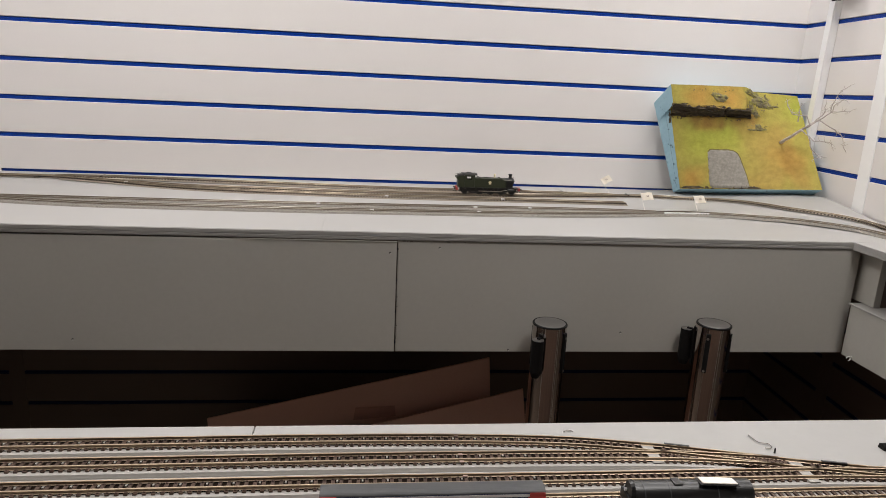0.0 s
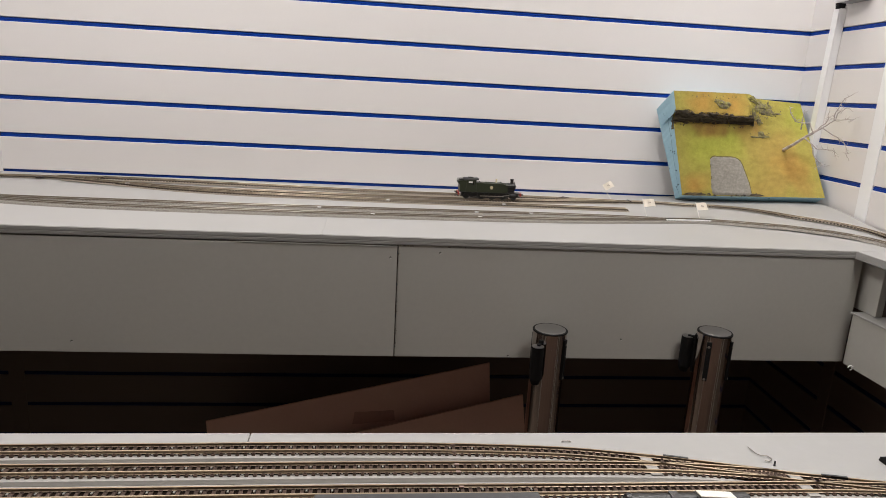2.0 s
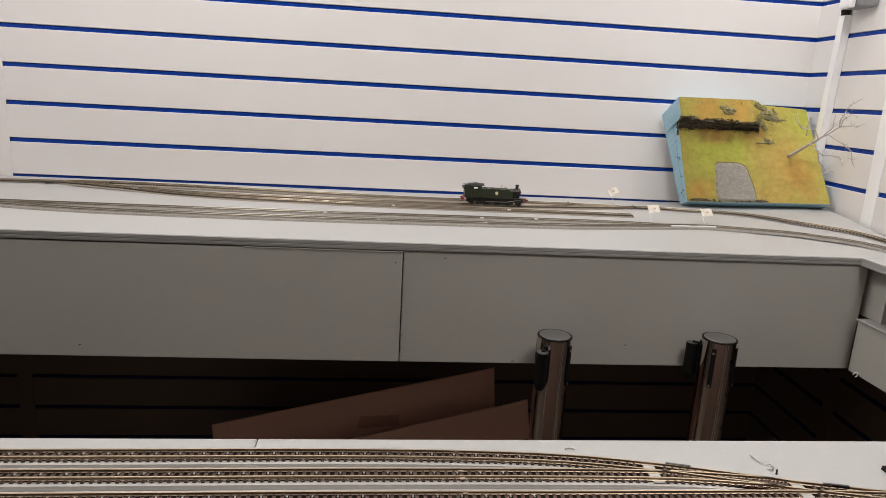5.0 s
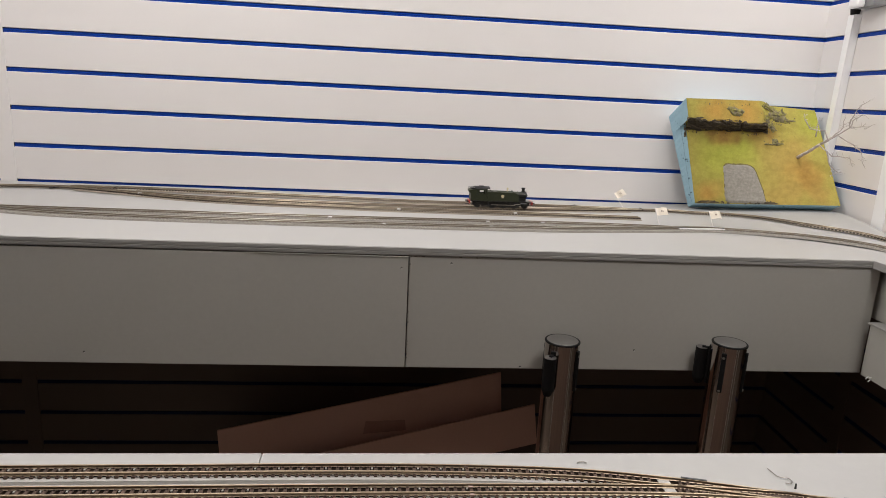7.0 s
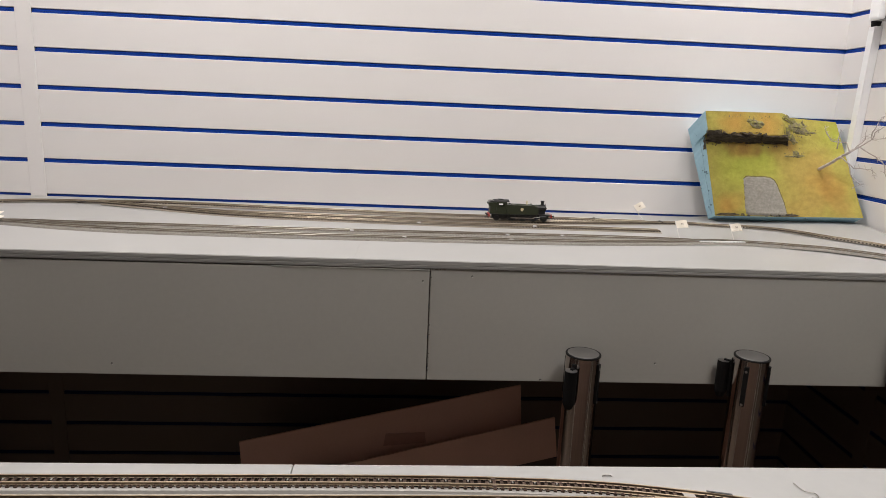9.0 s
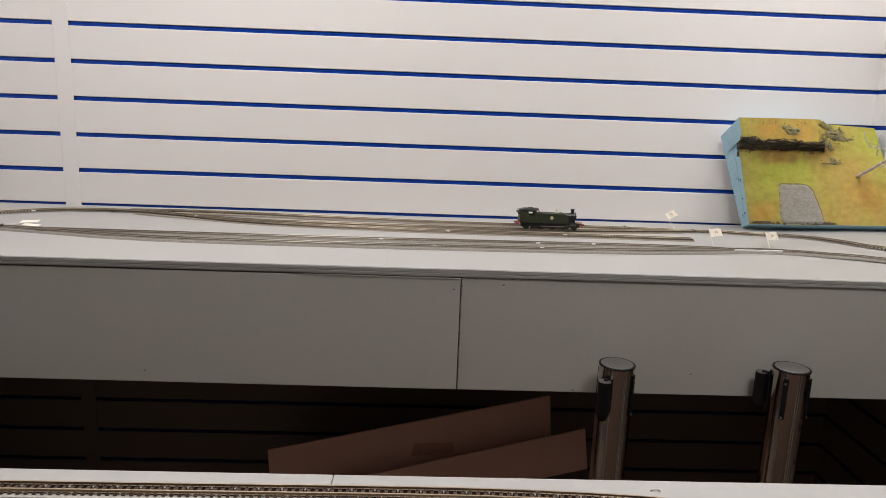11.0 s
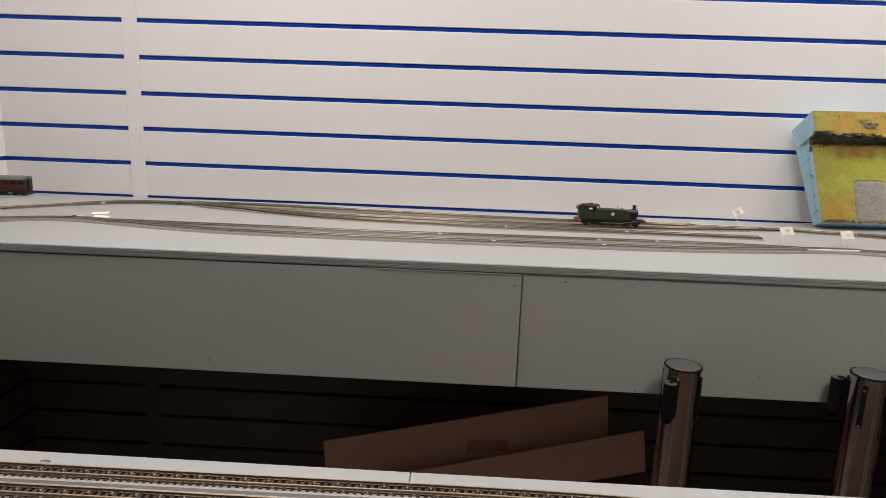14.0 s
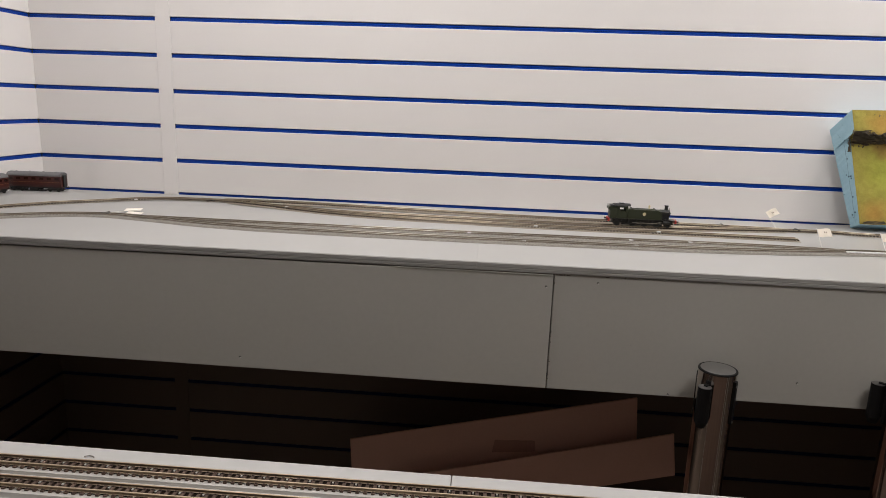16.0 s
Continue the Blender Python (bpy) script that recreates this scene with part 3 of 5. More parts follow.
def track(label, pts, gauge, sl, rail, ground, bed=None, single=False, group="tracks", rails=RAIL):
    """sl: sleeper length, width, height, spacing. rail: width, height. bed: half width, height, slope, material."""
    tr = thing("model_track", pose(0, 0, 0), label, "track", group)
    line = spline(pts, 0.012)
    base = 0.0004
    if bed:
        hw, bh, slope, bmat = bed
        part("track_bed", sweep(line, ground, [(-hw - slope, 0.0002), (hw + slope, 0.0002), (hw, bh), (-hw, bh)]), bmat, tr)
        base = bh if bmat != BALLAST else bh - 0.0013
        if single:
            part("underlay", sweep(line, ground, [(-gauge * 0.70, bh), (gauge * 0.62, bh), (gauge * 0.62, bh + 0.0004), (-gauge * 0.70, bh + 0.0004)]), UNDER, tr)
    L, W, H, gap = sl
    for side in (1, -1):
        off = side * (gauge / 2 + rail[0] / 2)
        if gauge < 0.012:
            part("rail", sweep(line, ground, rail_profile(off, base + H * 0.9, *rail)), rails, tr)
        else:
            web = part("rail", sweep(line, ground, web_profile(off, base + H * 0.9, *rail)), WEB_BROWN, tr, "dark brown rail web")
            part("rail_head", sweep(line, ground, head_profile(off, base + H * 0.9, *rail)), rails, web)
    ties = spline(pts, gap)
    ns = normals(ties)
    if single:
        bm = box(-W / 2, W / 2, -L / 2, L / 2, 0, H)
        for s in (1, -1):
            for e in (1, -1):
                y = s * (gauge / 2 + rail[0] / 2) + e * rail[0] * 1.5
                block(bm, -W * 0.3, W * 0.3, y - 0.0005, y + 0.0005, H, H + 0.0007)
        me = mesh_of(bm, "sleeper", SLEEPER_N)
        rest = bmesh.new()
        for p, n in zip(ties, ns):
            ang = math.atan2(n.y, n.x) - math.pi / 2
            if (p.y > 0.566 and abs(p.x - 0.4905) < 0.0066) or (p.y < 0.572 and abs(p.x - 0.6030) < 0.0066):
                continue
            if -0.32 < p.x < 0.80:
                o = new("sleeper", me)
                o.parent = tr
                o.location, o.rotation_euler = (p.x, p.y, ground(p.x, p.y) + base), (0, 0, ang)
            else:
                m = Matrix.Translation((p.x, p.y, ground(p.x, p.y) + base)) @ Matrix.Rotation(ang, 4, "Z")
                bmesh.ops.create_cube(rest, size=1, matrix=m @ Matrix.Translation((0, 0, H / 2)) @ Matrix.Diagonal((W, L, H, 1)))
        slots = bmesh.new()
        for i, (p, q, n) in enumerate(zip(ties, ties[1:], ns)):
            if i % 3 == 2 or p.x > 0.40:
                continue
            s = 1 if i % 3 == 0 else -1
            c = (p + q) / 2 + n * (s * gauge / 2)
            m = Matrix.Translation((c.x, c.y, ground(c.x, c.y) + base + 0.0007)) @ Matrix.Rotation(math.atan2(n.y, n.x) - math.pi / 2, 4, "Z")
            bmesh.ops.create_cube(slots, size=1, matrix=m @ Matrix.Diagonal((0.0012, 0.0060, 0.0008, 1)))
        tagged(part("moulding_slot", slots, BED, tr), "pale slots where the sleeper moulding is open", kind="stuff")
        if rest.verts:
            part("sleeper_strip", rest, SLEEPER_N, tr)
        else:
            rest.free()
    else:
        verts, faces = [], []
        for p, n in zip(ties, ns):
            d, z = Vector((n.y, -n.x)), ground(p.x, p.y) + base
            b = len(verts)
            for zz in (z, z + H):
                for u, v in ((-1, -1), (1, -1), (1, 1), (-1, 1)):
                    q = p + d * (u * W / 2) + n * (v * L / 2)
                    verts.append((q.x, q.y, zz))
            faces += [[b + i for i in f] for f in ((0, 3, 2, 1), (4, 5, 6, 7), (0, 1, 5, 4), (1, 2, 6, 5), (2, 3, 7, 6), (3, 0, 4, 7))]
        me = bpy.data.meshes.new("sleeper_strip")
        me.from_pydata(verts, [], faces)
        me.materials.append(SLEEPER_N if gauge < 0.012 else SLEEPER_GREY if bed and bed[3] == BALLAST else SLEEPER)
        o = new("sleeper_strip", me)
        o.parent = tr
    return tr


N_SL, N_RAIL, N_BED = (0.0172, 0.0026, 0.0014, 0.0061), (0.0014, 0.0022), (0.0118, 0.0030, 0.0016, BED)
NEAR_T1 = [(-1.1, 0.600), (-0.5, 0.606), (-0.2, 0.608), (0.08, 0.610), (0.21, 0.611), (0.32, 0.6095), (0.42, 0.6033), (0.49, 0.5915), (0.515, 0.586), (0.572, 0.572), (0.60, 0.5645), (0.643, 0.5555), (0.672, 0.550), (0.76, 0.540), (0.90, 0.527), (1.25, 0.50)]
NEAR_T2 = [(-1.1, 0.573), (-0.5, 0.578), (-0.2, 0.580), (0.08, 0.5815), (0.25, 0.5825), (0.42, 0.5815), (0.507, 0.5785), (0.574, 0.5705), (0.60, 0.5655)]
NEAR_T3 = [(-1.1, 0.545), (-0.4, 0.549), (0.08, 0.5515), (0.25, 0.552), (0.42, 0.5512), (0.593, 0.551), (0.66, 0.5485), (0.74, 0.542)]
for pts in (NEAR_T1, NEAR_T2, NEAR_T3):
    track("narrow model track with brassy rails on a painted bed", pts, 0.009, N_SL, N_RAIL, flat, N_BED, single=True, group="narrow tracks", rails=RAIL_N)
for yy in (0.5245, 0.5060, 0.4745):
    track("narrow model track with brassy rails on a painted bed", [(-1.1, yy - 0.005), (0.1, yy), (1.25, yy)], 0.009, N_SL, N_RAIL, flat, (0.0070, 0.0030, 0.0012, BED), group="narrow tracks", rails=RAIL_N)

for x, y0, y1 in ((0.4905, 0.5705, 0.603), (0.603, 0.5405, 0.572)):
    gap = thing("joint_card", pose(x, 0, 0), "white card strip under the rail joint", "card", "joint cards")
    part("strip", box(-0.0046, 0.0046, y0, y1, 1.1036, 1.1042, 0.0002), BED, gap)
for x, y, turn in ((0.515, 0.5925, -14), (0.634, 0.5630, -12)):
    tie = thing("point_blade_block", pose(x, y, 1.1043, 0, 0, turn), "black insulated point block beside the rail", "track part", "point blocks")
    part("block", box(-0.010, 0.010, -0.0011, 0.0011, 0, 0.0026, 0.0003), LOCO_BLACK, tie)
for y in (0.6090, 0.5800, 0.5505):
    for dy in (0.00505, -0.00505):
        jn = thing("rail_joiner", pose(0.333, y + dy, 1.1046), "pale rail joiner clipped on the rail foot", "rail joiner", "rail joiners")
        part("clip", box(-0.0018, 0.0018, -0.0011, 0.0011, 0, 0.0012, 0.0002), PINK, jn)

OO_SL, OO_RAIL = (0.033, 0.0038, 0.0019, 0.0078), (0.0010, 0.0026)
THIN = (0.0125, 0.0022, 0.0015, CORK_PALE)
CORK_BED = (0.0150, 0.0024, 0.0030, CORK_PALE)
STONY = (0.027, 0.0036, 0.006, BALLAST)
FAR_B = [(-1.13, 1.635), (-1.07, 1.715), (-1.03, 1.768), (-0.98, 1.822), (-0.91, 1.880), (-0.84, 1.924), (-0.76, 1.953), (-0.66, 1.963), (-0.55, 1.960), (-0.40, 1.928), (-0.22, 1.900), (0.0, 1.889), (0.3, 1.868), (0.45, 1.862), (0.62, 1.868), (0.8, 1.888), (0.95, 1.908), (1.05, 1.913), (1.11, 1.902), (1.19, 1.874), (1.25, 1.825), (1.295, 1.762), (1.335, 1.705), (1.385, 1.660), (1.43, 1.622), (1.466, 1.575), (1.483, 1.50), (1.484, 1.30), (1.48, 0.80)]
FAR_A = [(-0.58, 1.970), (-0.40, 1.978), (-0.1, 1.965), (0.1, 1.955), (0.38, 1.935), (0.6, 1.932), (0.78, 1.925), (0.95, 1.914)]
FAR_C = [(-0.40, 1.925), (-0.22, 1.872), (-0.06, 1.845), (0.09, 1.832), (0.3, 1.812), (0.6, 1.802), (0.935, 1.794)]
FAR_M2 = [(-1.08, 1.52), (-1.02, 1.575), (-0.96, 1.620), (-0.91, 1.648), (-0.86, 1.672), (-0.80, 1.688), (-0.73, 1.690), (-0.60, 1.664), (-0.51, 1.642), (-0.42, 1.628), (-0.28, 1.617), (0.1, 1.614), (0.5, 1.622), (0.7, 1.632), (0.85, 1.650), (1.0, 1.675), (1.08, 1.680), (1.15, 1.667), (1.21, 1.641), (1.27, 1.615), (1.32, 1.585), (1.37, 1.555), (1.41, 1.518), (1.434, 1.46), (1.440, 1.35), (1.44, 0.80)]
FAR_M1 = [(-0.66, 1.682), (-0.46, 1.680), (-0.3, 1.681), (0.1, 1.682), (0.5, 1.686), (0.7, 1.690), (0.85, 1.688), (0.98, 1.678)]
for pts, bedding in ((FAR_A, CORK_BED), (FAR_B, THIN), (FAR_C, THIN)):
    siding = track("model track with nickel rails and dark sleepers beside the wall", pts, 0.0165, OO_SL, OO_RAIL, table_z, bedding, group="station tracks")
    yard = [q for q in pts if -0.56 < q[0] < 1.0]
    part("yard_bed", sweep(spline(yard, 0.012), table_z, [(-0.0265, 0.0002), (0.0265, 0.0002), (0.0225, 0.0013), (-0.0225, 0.0013)]), CORK, siding, "dusty brown cork round the sidings")
for pts in (FAR_M1, FAR_M2):
    track("model main line track on a grey ballasted bed", pts, 0.0165, OO_SL, OO_RAIL, table_z, STONY, group="main line tracks", rails=RAIL_GREY)
for x, y in ((0.511, 1.682), (0.511, 1.625), (0.647, 1.690), (0.137, 1.683), (0.262, 1.618), (0.601, 1.802), (-0.377, 1.92), (-0.81, 1.922), (0.30, 1.812)):
    jn = thing("rail_joiner", pose(x, y - 0.009, table_z(x, y) + 0.0046), "pale rail joiner clipped on the rail foot", "rail joiner", "rail joiners")
    part("clip", box(-0.0046, 0.0046, -0.0018, 0.0018, 0, 0.0026, 0.0003), TRIM, jn)

for x, y, turn, long in ((-0.612, 1.9515, -4, 0.022), (-0.46, 1.978, 0, 0.030), (0.800, 1.934, -4, 0.030), (0.985, 1.9165, -6, 0.018), (-0.77, 1.7005, -2, 0.022)):
    tie = thing("point_blade_block", pose(x, y, table_z(x, y) + 0.0030, 0, 0, turn), "dark point tie bar and blade beside the rail", "track part", "point blocks")
    part("block", box(-long / 2, long / 2, -0.0035, 0.0035, 0, 0.0030, 0.0006), LOCO_BLACK, tie)
    part("bar", box(-0.0020, 0.0020, -0.016, 0.016, 0, 0.0034, 0.0004), SLEEPER, tie)
blade = thing("point_blade_block", pose(1.045, 1.6665, table_z(1.045, 1.6665) + 0.0036, 0, 0, 3.5), "dark point blade with a pale insulating strip", "track part", "point blocks")
part("block", box(-0.060, 0.060, 0.0040, 0.0080, 0, 0.0036, 0.0005), LOCO_BLACK, blade)
part("strip", box(-0.062, 0.058, -0.0040, 0.0012, 0, 0.0030, 0.0004), TRIM, blade, "pale plastic strip")

# ---- belt barrier posts ----
def crisp(ob):
    """Keeps hard edges hard on a smooth-shaded part."""
    ob.data.set_sharp_from_angle(angle=0.6)
    return ob


def barrier_post(at, turn, label, reach=0.0455):
    post = thing("barrier_post", at, label, "barrier post", "belt barrier posts")
    part("base", rod(0.16, 0.15, (0, 0, 0), (0, 0, 0.018), 40), BLACK, post, smooth=False)
    crisp(part("pole", rod(0.0328, 0.0328, (0, 0, 0.018), (0, 0, 0.915), 64), STEEL, post, "polished steel pole", smooth=True))
    crisp(part("head", rod(0.0331, 0.0331, (0, 0, 0.915), (0, 0, 0.9475), 64), STEEL, post, smooth=True))
    cap = bmesh.new()
    cyl(cap, 0.0338, 0.0338, (0, 0, 0.9475), (0, 0, 0.9496), 64)
    cyl(cap, 0.0338, 0.0332, (0, 0, 0.9496), (0, 0, 0.9506), 64)
    crisp(part("cap", cap, BLACK, post, "dark rim cap", smooth=True))
    part("disc", rod(0.0300, 0.0297, (0, 0, 0.9506), (0, 0, 0.9511), 48), STEEL_CAP, post, "brushed metal disc")
    for i, ang in enumerate((0, 90, 180, 270)):
        m = pose(0, 0, 0, 0, 0, turn + ang)
        bm = box(0.0312, 0.0362, -0.0046, 0.0046, 0.850, 0.936, 0.0013)
        bm.transform(m)
        holder = part("clip_holder", bm, BLACK, post, "black plastic belt holder")
        if i == 0:
            bm = bmesh.new()
            cyl(bm, 0.0120, 0.0120, (reach, 0, 0.858), (reach, 0, 0.926), 20)
            cyl(bm, 0.0075, 0.0120, (reach, 0, 0.846), (reach, 0, 0.858), 20)
            block(bm, 0.036, reach, -0.003, 0.003, 0.862, 0.930)
            bm.transform(m)
            part("belt_end", bm, BLACK, post, "black belt end clip")
            bm = rod(0.0112, 0.0112, (reach, 0, 0.926), (reach, 0, 0.9272), 20)
            bm.transform(m)
            part("end_disc", bm, STEEL_CAP, post)
        else:
            for z in (0.854, 0.926):
                bm = rod(0.0026, 0.0026, (0.0360, 0, z), (0.0371, 0, z), 10)
                bm.transform(m)
                part("screw", bm, SCREW, post)
    return post


STOUT = Matrix.Diagonal((1.04, 1.04, 0.9815, 1))
barrier_post(pose(0.6247, 1.350, 0) @ STOUT, 228, "polished steel belt barrier post with black clips")
barrier_post(pose(0.976, 1.352, 0) @ STOUT, 139, "polished steel belt barrier post with black clips", 0.050)


# ---- brown boards stored below the table ----
def leaning_board(name, corners, thick, label):
    e = thing(name, pose(*corners[0]), label, "board", "stored boards")
    o = Vector(corners[0])
    q = [Vector(c) - o for c in corners]
    n = (q[1] - q[0]).cross(q[3] - q[0]).normalized() * thick
    bm = bmesh.new()
    a, b = [bm.verts.new(v) for v in q], [bm.verts.new(v + n) for v in q]
    bm.faces.new(a)
    bm.faces.new(b[::-1])
    for i in range(4):
        bm.faces.new((a[i], b[i], b[(i + 1) % 4], a[(i + 1) % 4]))
    bmesh.ops.recalc_face_normals(bm, faces=bm.faces)
    bmesh.ops.bevel(bm, geom=bm.edges[:], offset=0.0008, segments=1, affect="EDGES")
    part("panel", bm, CARD, e)
    return e


def on_board(y, x0, z0, x1, z1, drop):
    """An upright board whose top edge slopes between two points; its ends are cut almost plumb."""
    return [(x0, y, z0), (x1, y, z1), (x1 + 0.016, y + 0.002, z1 - drop), (x0 + 0.010, y + 0.002, z0 - drop)]


first_board = leaning_board("stored_board", on_board(1.83, -0.178, 0.467, 0.602, 0.649, 0.20), 0.006, "dark brown hardboard sheet leaning below the table")
leaning_board("stored_board", on_board(1.78, -0.05, 0.385, 0.693, 0.577, 0.12), 0.006, "narrow brown hardboard strip leaning below the table")
# This darker patch puts a shadow on the board into colour.
bm = bmesh.new()
ragged = [(0.400 + 0.12 * i / 9, -0.008 + 0.012 * i / 9 + 0.0007 * math.sin(i * 2.3)) for i in range(10)] + [(0.516 - 0.11 * i / 9, 0.036 - 0.006 * i / 9 + 0.0007 * math.sin(i * 1.7)) for i in range(10)]
sides = [[bm.verts.new((x, y, z)) for x, z in ragged] for y in (-0.0012, -0.0004)]
bm.faces.new(sides[0])
bm.faces.new(sides[1][::-1])
for i in range(20):
    bm.faces.new((sides[0][i], sides[1][i], sides[1][(i + 1) % 20], sides[0][(i + 1) % 20]))
bmesh.ops.recalc_face_normals(bm, faces=bm.faces)
part("shade_patch", bm, BOARD_SHADE, first_board, "darker patch painted on the board for shade")
crate = thing("storage_box", pose(0.25, 1.80, 0), "dark storage box standing on the floor below the table", "box")
part("body", box(-0.35, 0.45, -0.12, 0.15, 0, 0.26, 0.006), CARD, crate)
part("lid", box(-0.355, 0.455, -0.125, 0.155, 0.2602, 0.283, 0.004), CARD, crate)

# ---- landscape module leaning in the corner ----
QUAD = [Vector(c) for c in ((1.154, 1.945, 1.1295), (1.494, 1.803, 1.158), (1.496, 1.985, 1.405), (1.089, 1.972, 1.422))]
OUT = (QUAD[1] - QUAD[0]).cross(QUAD[3] - QUAD[0]).normalized()
if OUT.y > 0:
    OUT = -OUT
BASE = QUAD[0].copy()


def deep(u, v):
    """From the front face to the back of the foam."""
    return Vector((0.003, 0.046, -0.018 - 0.006 * u)).lerp(Vector((-0.010, 0.053, -0.054)), v)


def on_slab(u, v, h=0.0):
    w = 1 - soft(u / 0.16)
    out = OUT.lerp(Vector((-0.14, -0.99, 0.0)), w)
    v += 0.05 * soft((v - 0.86) / 0.14) * min(1.0, u / 0.6) * (1 - 0.85 * soft((u - 0.60) / 0.06))
    a, b, c, d = QUAD
    return a * (1 - u) * (1 - v) + b * u * (1 - v) + c * u * v + d * (1 - u) * v + out * h - BASE


def relief(u, v):
    n = noise.noise(Vector((u * 9, v * 9, 3.1))) * 0.0022 + noise.noise(Vector((u * 30, v * 30, 7.7))) * 0.0008
    edge = 0.775 + 0.012 * noise.noise(Vector((u * 14, 0, 1.5)))
    right = 0.60 + 0.035 * noise.noise(Vector((0, v * 12, 4.2)))
    ledge = soft((v - edge) / 0.035) * soft((right - u) / 0.035)
    knoll = math.exp(-((u - 0.69) / 0.10) ** 2 - ((v - 0.88) / 0.13) ** 2) * 0.012
    knoll += math.exp(-((u - 0.60) / 0.05) ** 2 - ((v - 0.60) / 0.04) ** 2) * 0.004
    return n + ledge * 0.034 + knoll


slab = thing("landscape_module", pose(*BASE), "foam landscape module with painted grass leaning in the corner", "model scenery")
NU, NV = 110, 90
bm = bmesh.new()
front = [[bm.verts.new(on_slab(i / NU, j / NV, relief(i / NU, j / NV))) for j in range(NV + 1)] for i in range(NU + 1)]
for i in range(NU):
    for j in range(NV):
        bm.faces.new((front[i][j], front[i + 1][j], front[i + 1][j + 1], front[i][j + 1]))
turf = part("turf", bm, GRASS, slab, "green and ochre static grass", smooth=True)
bm = bmesh.new()
ring = [(i / NU, 0) for i in range(NU)] + [(1, j / NV) for j in range(NV)] + [(i / NU, 1) for i in range(NU, 0, -1)] + [(0, j / NV) for j in range(NV, 0, -1)]
fr = [bm.verts.new(on_slab(u, v, relief(u, v) - 0.0003)) for u, v in ring]
bk = [bm.verts.new(on_slab(u, v) + deep(u, v) + Vector((noise.noise(Vector((u * 20, v * 20, 9))) * 0.002, 0, 0))) for u, v in ring]
for i in range(len(ring)):
    k = (i + 1) % len(ring)
    bm.faces.new((fr[i], fr[k], bk[k], bk[i]))
bm.faces.new(bk)
part("foam_base", bm, FOAM, slab, "pale blue foam board sides")


# the rock band under the ledge
bm = bmesh.new()
NB, MB = 170, 26
g = []
for i in range(NB + 1):
    u = -0.006 + 0.606 * i / NB
    row = []
    for j in range(MB + 1):
        f = j / MB
        v = 0.703 + 0.020 * u / 0.6 + (0.127 - 0.025 * u / 0.6) * f
        ledge = 0.004 + 0.032 * soft(f * 1.25)
        shelf = noise.noise(Vector((u * 9, v * 62 + 2.2 * noise.noise(Vector((u * 21, v * 8, 6))), 5)))
        rough = 0.5 - abs(noise.noise(Vector((u * 34, v * 95, 1)))) + 0.6 * (0.5 - abs(noise.noise(Vector((u * 85, v * 170, 2)))))
        crag = max(-0.35, min(0.35, 2.0 * shelf)) * 0.009 + (rough - 0.6) * 0.0085 - 0.008 * math.exp(-((u - 0.405 - 0.05 * (f - 0.5) ** 2) / 0.006) ** 2) - 0.005 * math.exp(-((u - 0.21 + 0.03 * f) / 0.005) ** 2)
        low = (0.022 * noise.noise(Vector((u * 18, 3.3, 0))) if j == 0 else 0) + (0.016 * noise.noise(Vector((u * 22, 8.3, 0))) if j == MB else 0)
        row.append(bm.verts.new(on_slab(u, v + low, ledge + crag * (0.3 if j in (0, MB) else 1))))
    g.append(row)
for i in range(NB):
    for j in range(MB):
        bm.faces.new((g[i][j], g[i + 1][j], g[i + 1][j + 1], g[i][j + 1]))
part("rock_face", bm, ROCK, slab, "dark layered rock face")
rnd = random.Random(77)
bm = bmesh.new()
for i in range(34):
    u = 0.60 * rnd.random()
    v = 0.704 - 0.020 * rnd.random()
    m = Matrix.Translation(on_slab(u, v, relief(u, v))) @ Euler((rnd.random() * 6, rnd.random() * 6, 0)).to_matrix().to_4x4() @ Matrix.Diagonal((1.9, 0.9, 0.7, 1))
    bmesh.ops.create_icosphere(bm, subdivisions=1, radius=0.0007 + 0.0018 * rnd.random() ** 3, matrix=m)
tagged(part("loose_rock", bm, ROCK, slab), "dark crumbs along the rock face", kind="stuff")
# the rock wraps ragged on to the foam's side, and a glue line runs down it
bm = bmesh.new()
g = []
for i in range(25):
    v = 0.640 + 0.185 * i / 24
    wrap = 0.016 * soft((v - 0.63) / 0.06) * (0.75 + 1.1 * noise.noise(Vector((v * 34, 2.7, 0)))) * (1 - 0.7 * soft((v - 0.79) / 0.03)) + 0.0015
    row = []
    for j in range(5):
        f = j / 4
        top = relief(0.0, v) + 0.001
        p = on_slab(0.0, v, top).lerp(on_slab(0.0, v, top) + deep(0, v).normalized() * wrap, f)
        row.append(bm.verts.new(p + Vector((-0.0022 * (1 - 0.6 * f) - 0.0018 * noise.noise(Vector((v * 70, f * 3, 4))), 0, 0))))
    g.append(row)
for a, b in zip(g, g[1:]):
    for j in range(4):
        bm.faces.new((a[j], b[j], b[j + 1], a[j + 1]))
part("rock_side", bm, ROCK, slab, "dark rock wrapping round the foam edge", smooth=True)
bm = bmesh.new()
g = []
for i in range(31):
    v = 0.03 + 0.92 * i / 30
    at = on_slab(0.0, v) + deep(0, v) * (0.34 + 0.03 * noise.noise(Vector((v * 9, 1, 1))))
    g.append([bm.verts.new(at + deep(0, v).normalized() * d + Vector((-0.0012 - 0.002 * abs(noise.noise(Vector((0, v * 20, 9)))), 0, 0))) for d in (-0.0005, 0.0005)])
for a, b in zip(g, g[1:]):
    bm.faces.new((a[0], b[0], b[1], a[1]))
part("glue_line", bm, FOAM_DARK, slab, "dark glue line in the foam")
rnd = random.Random(14)
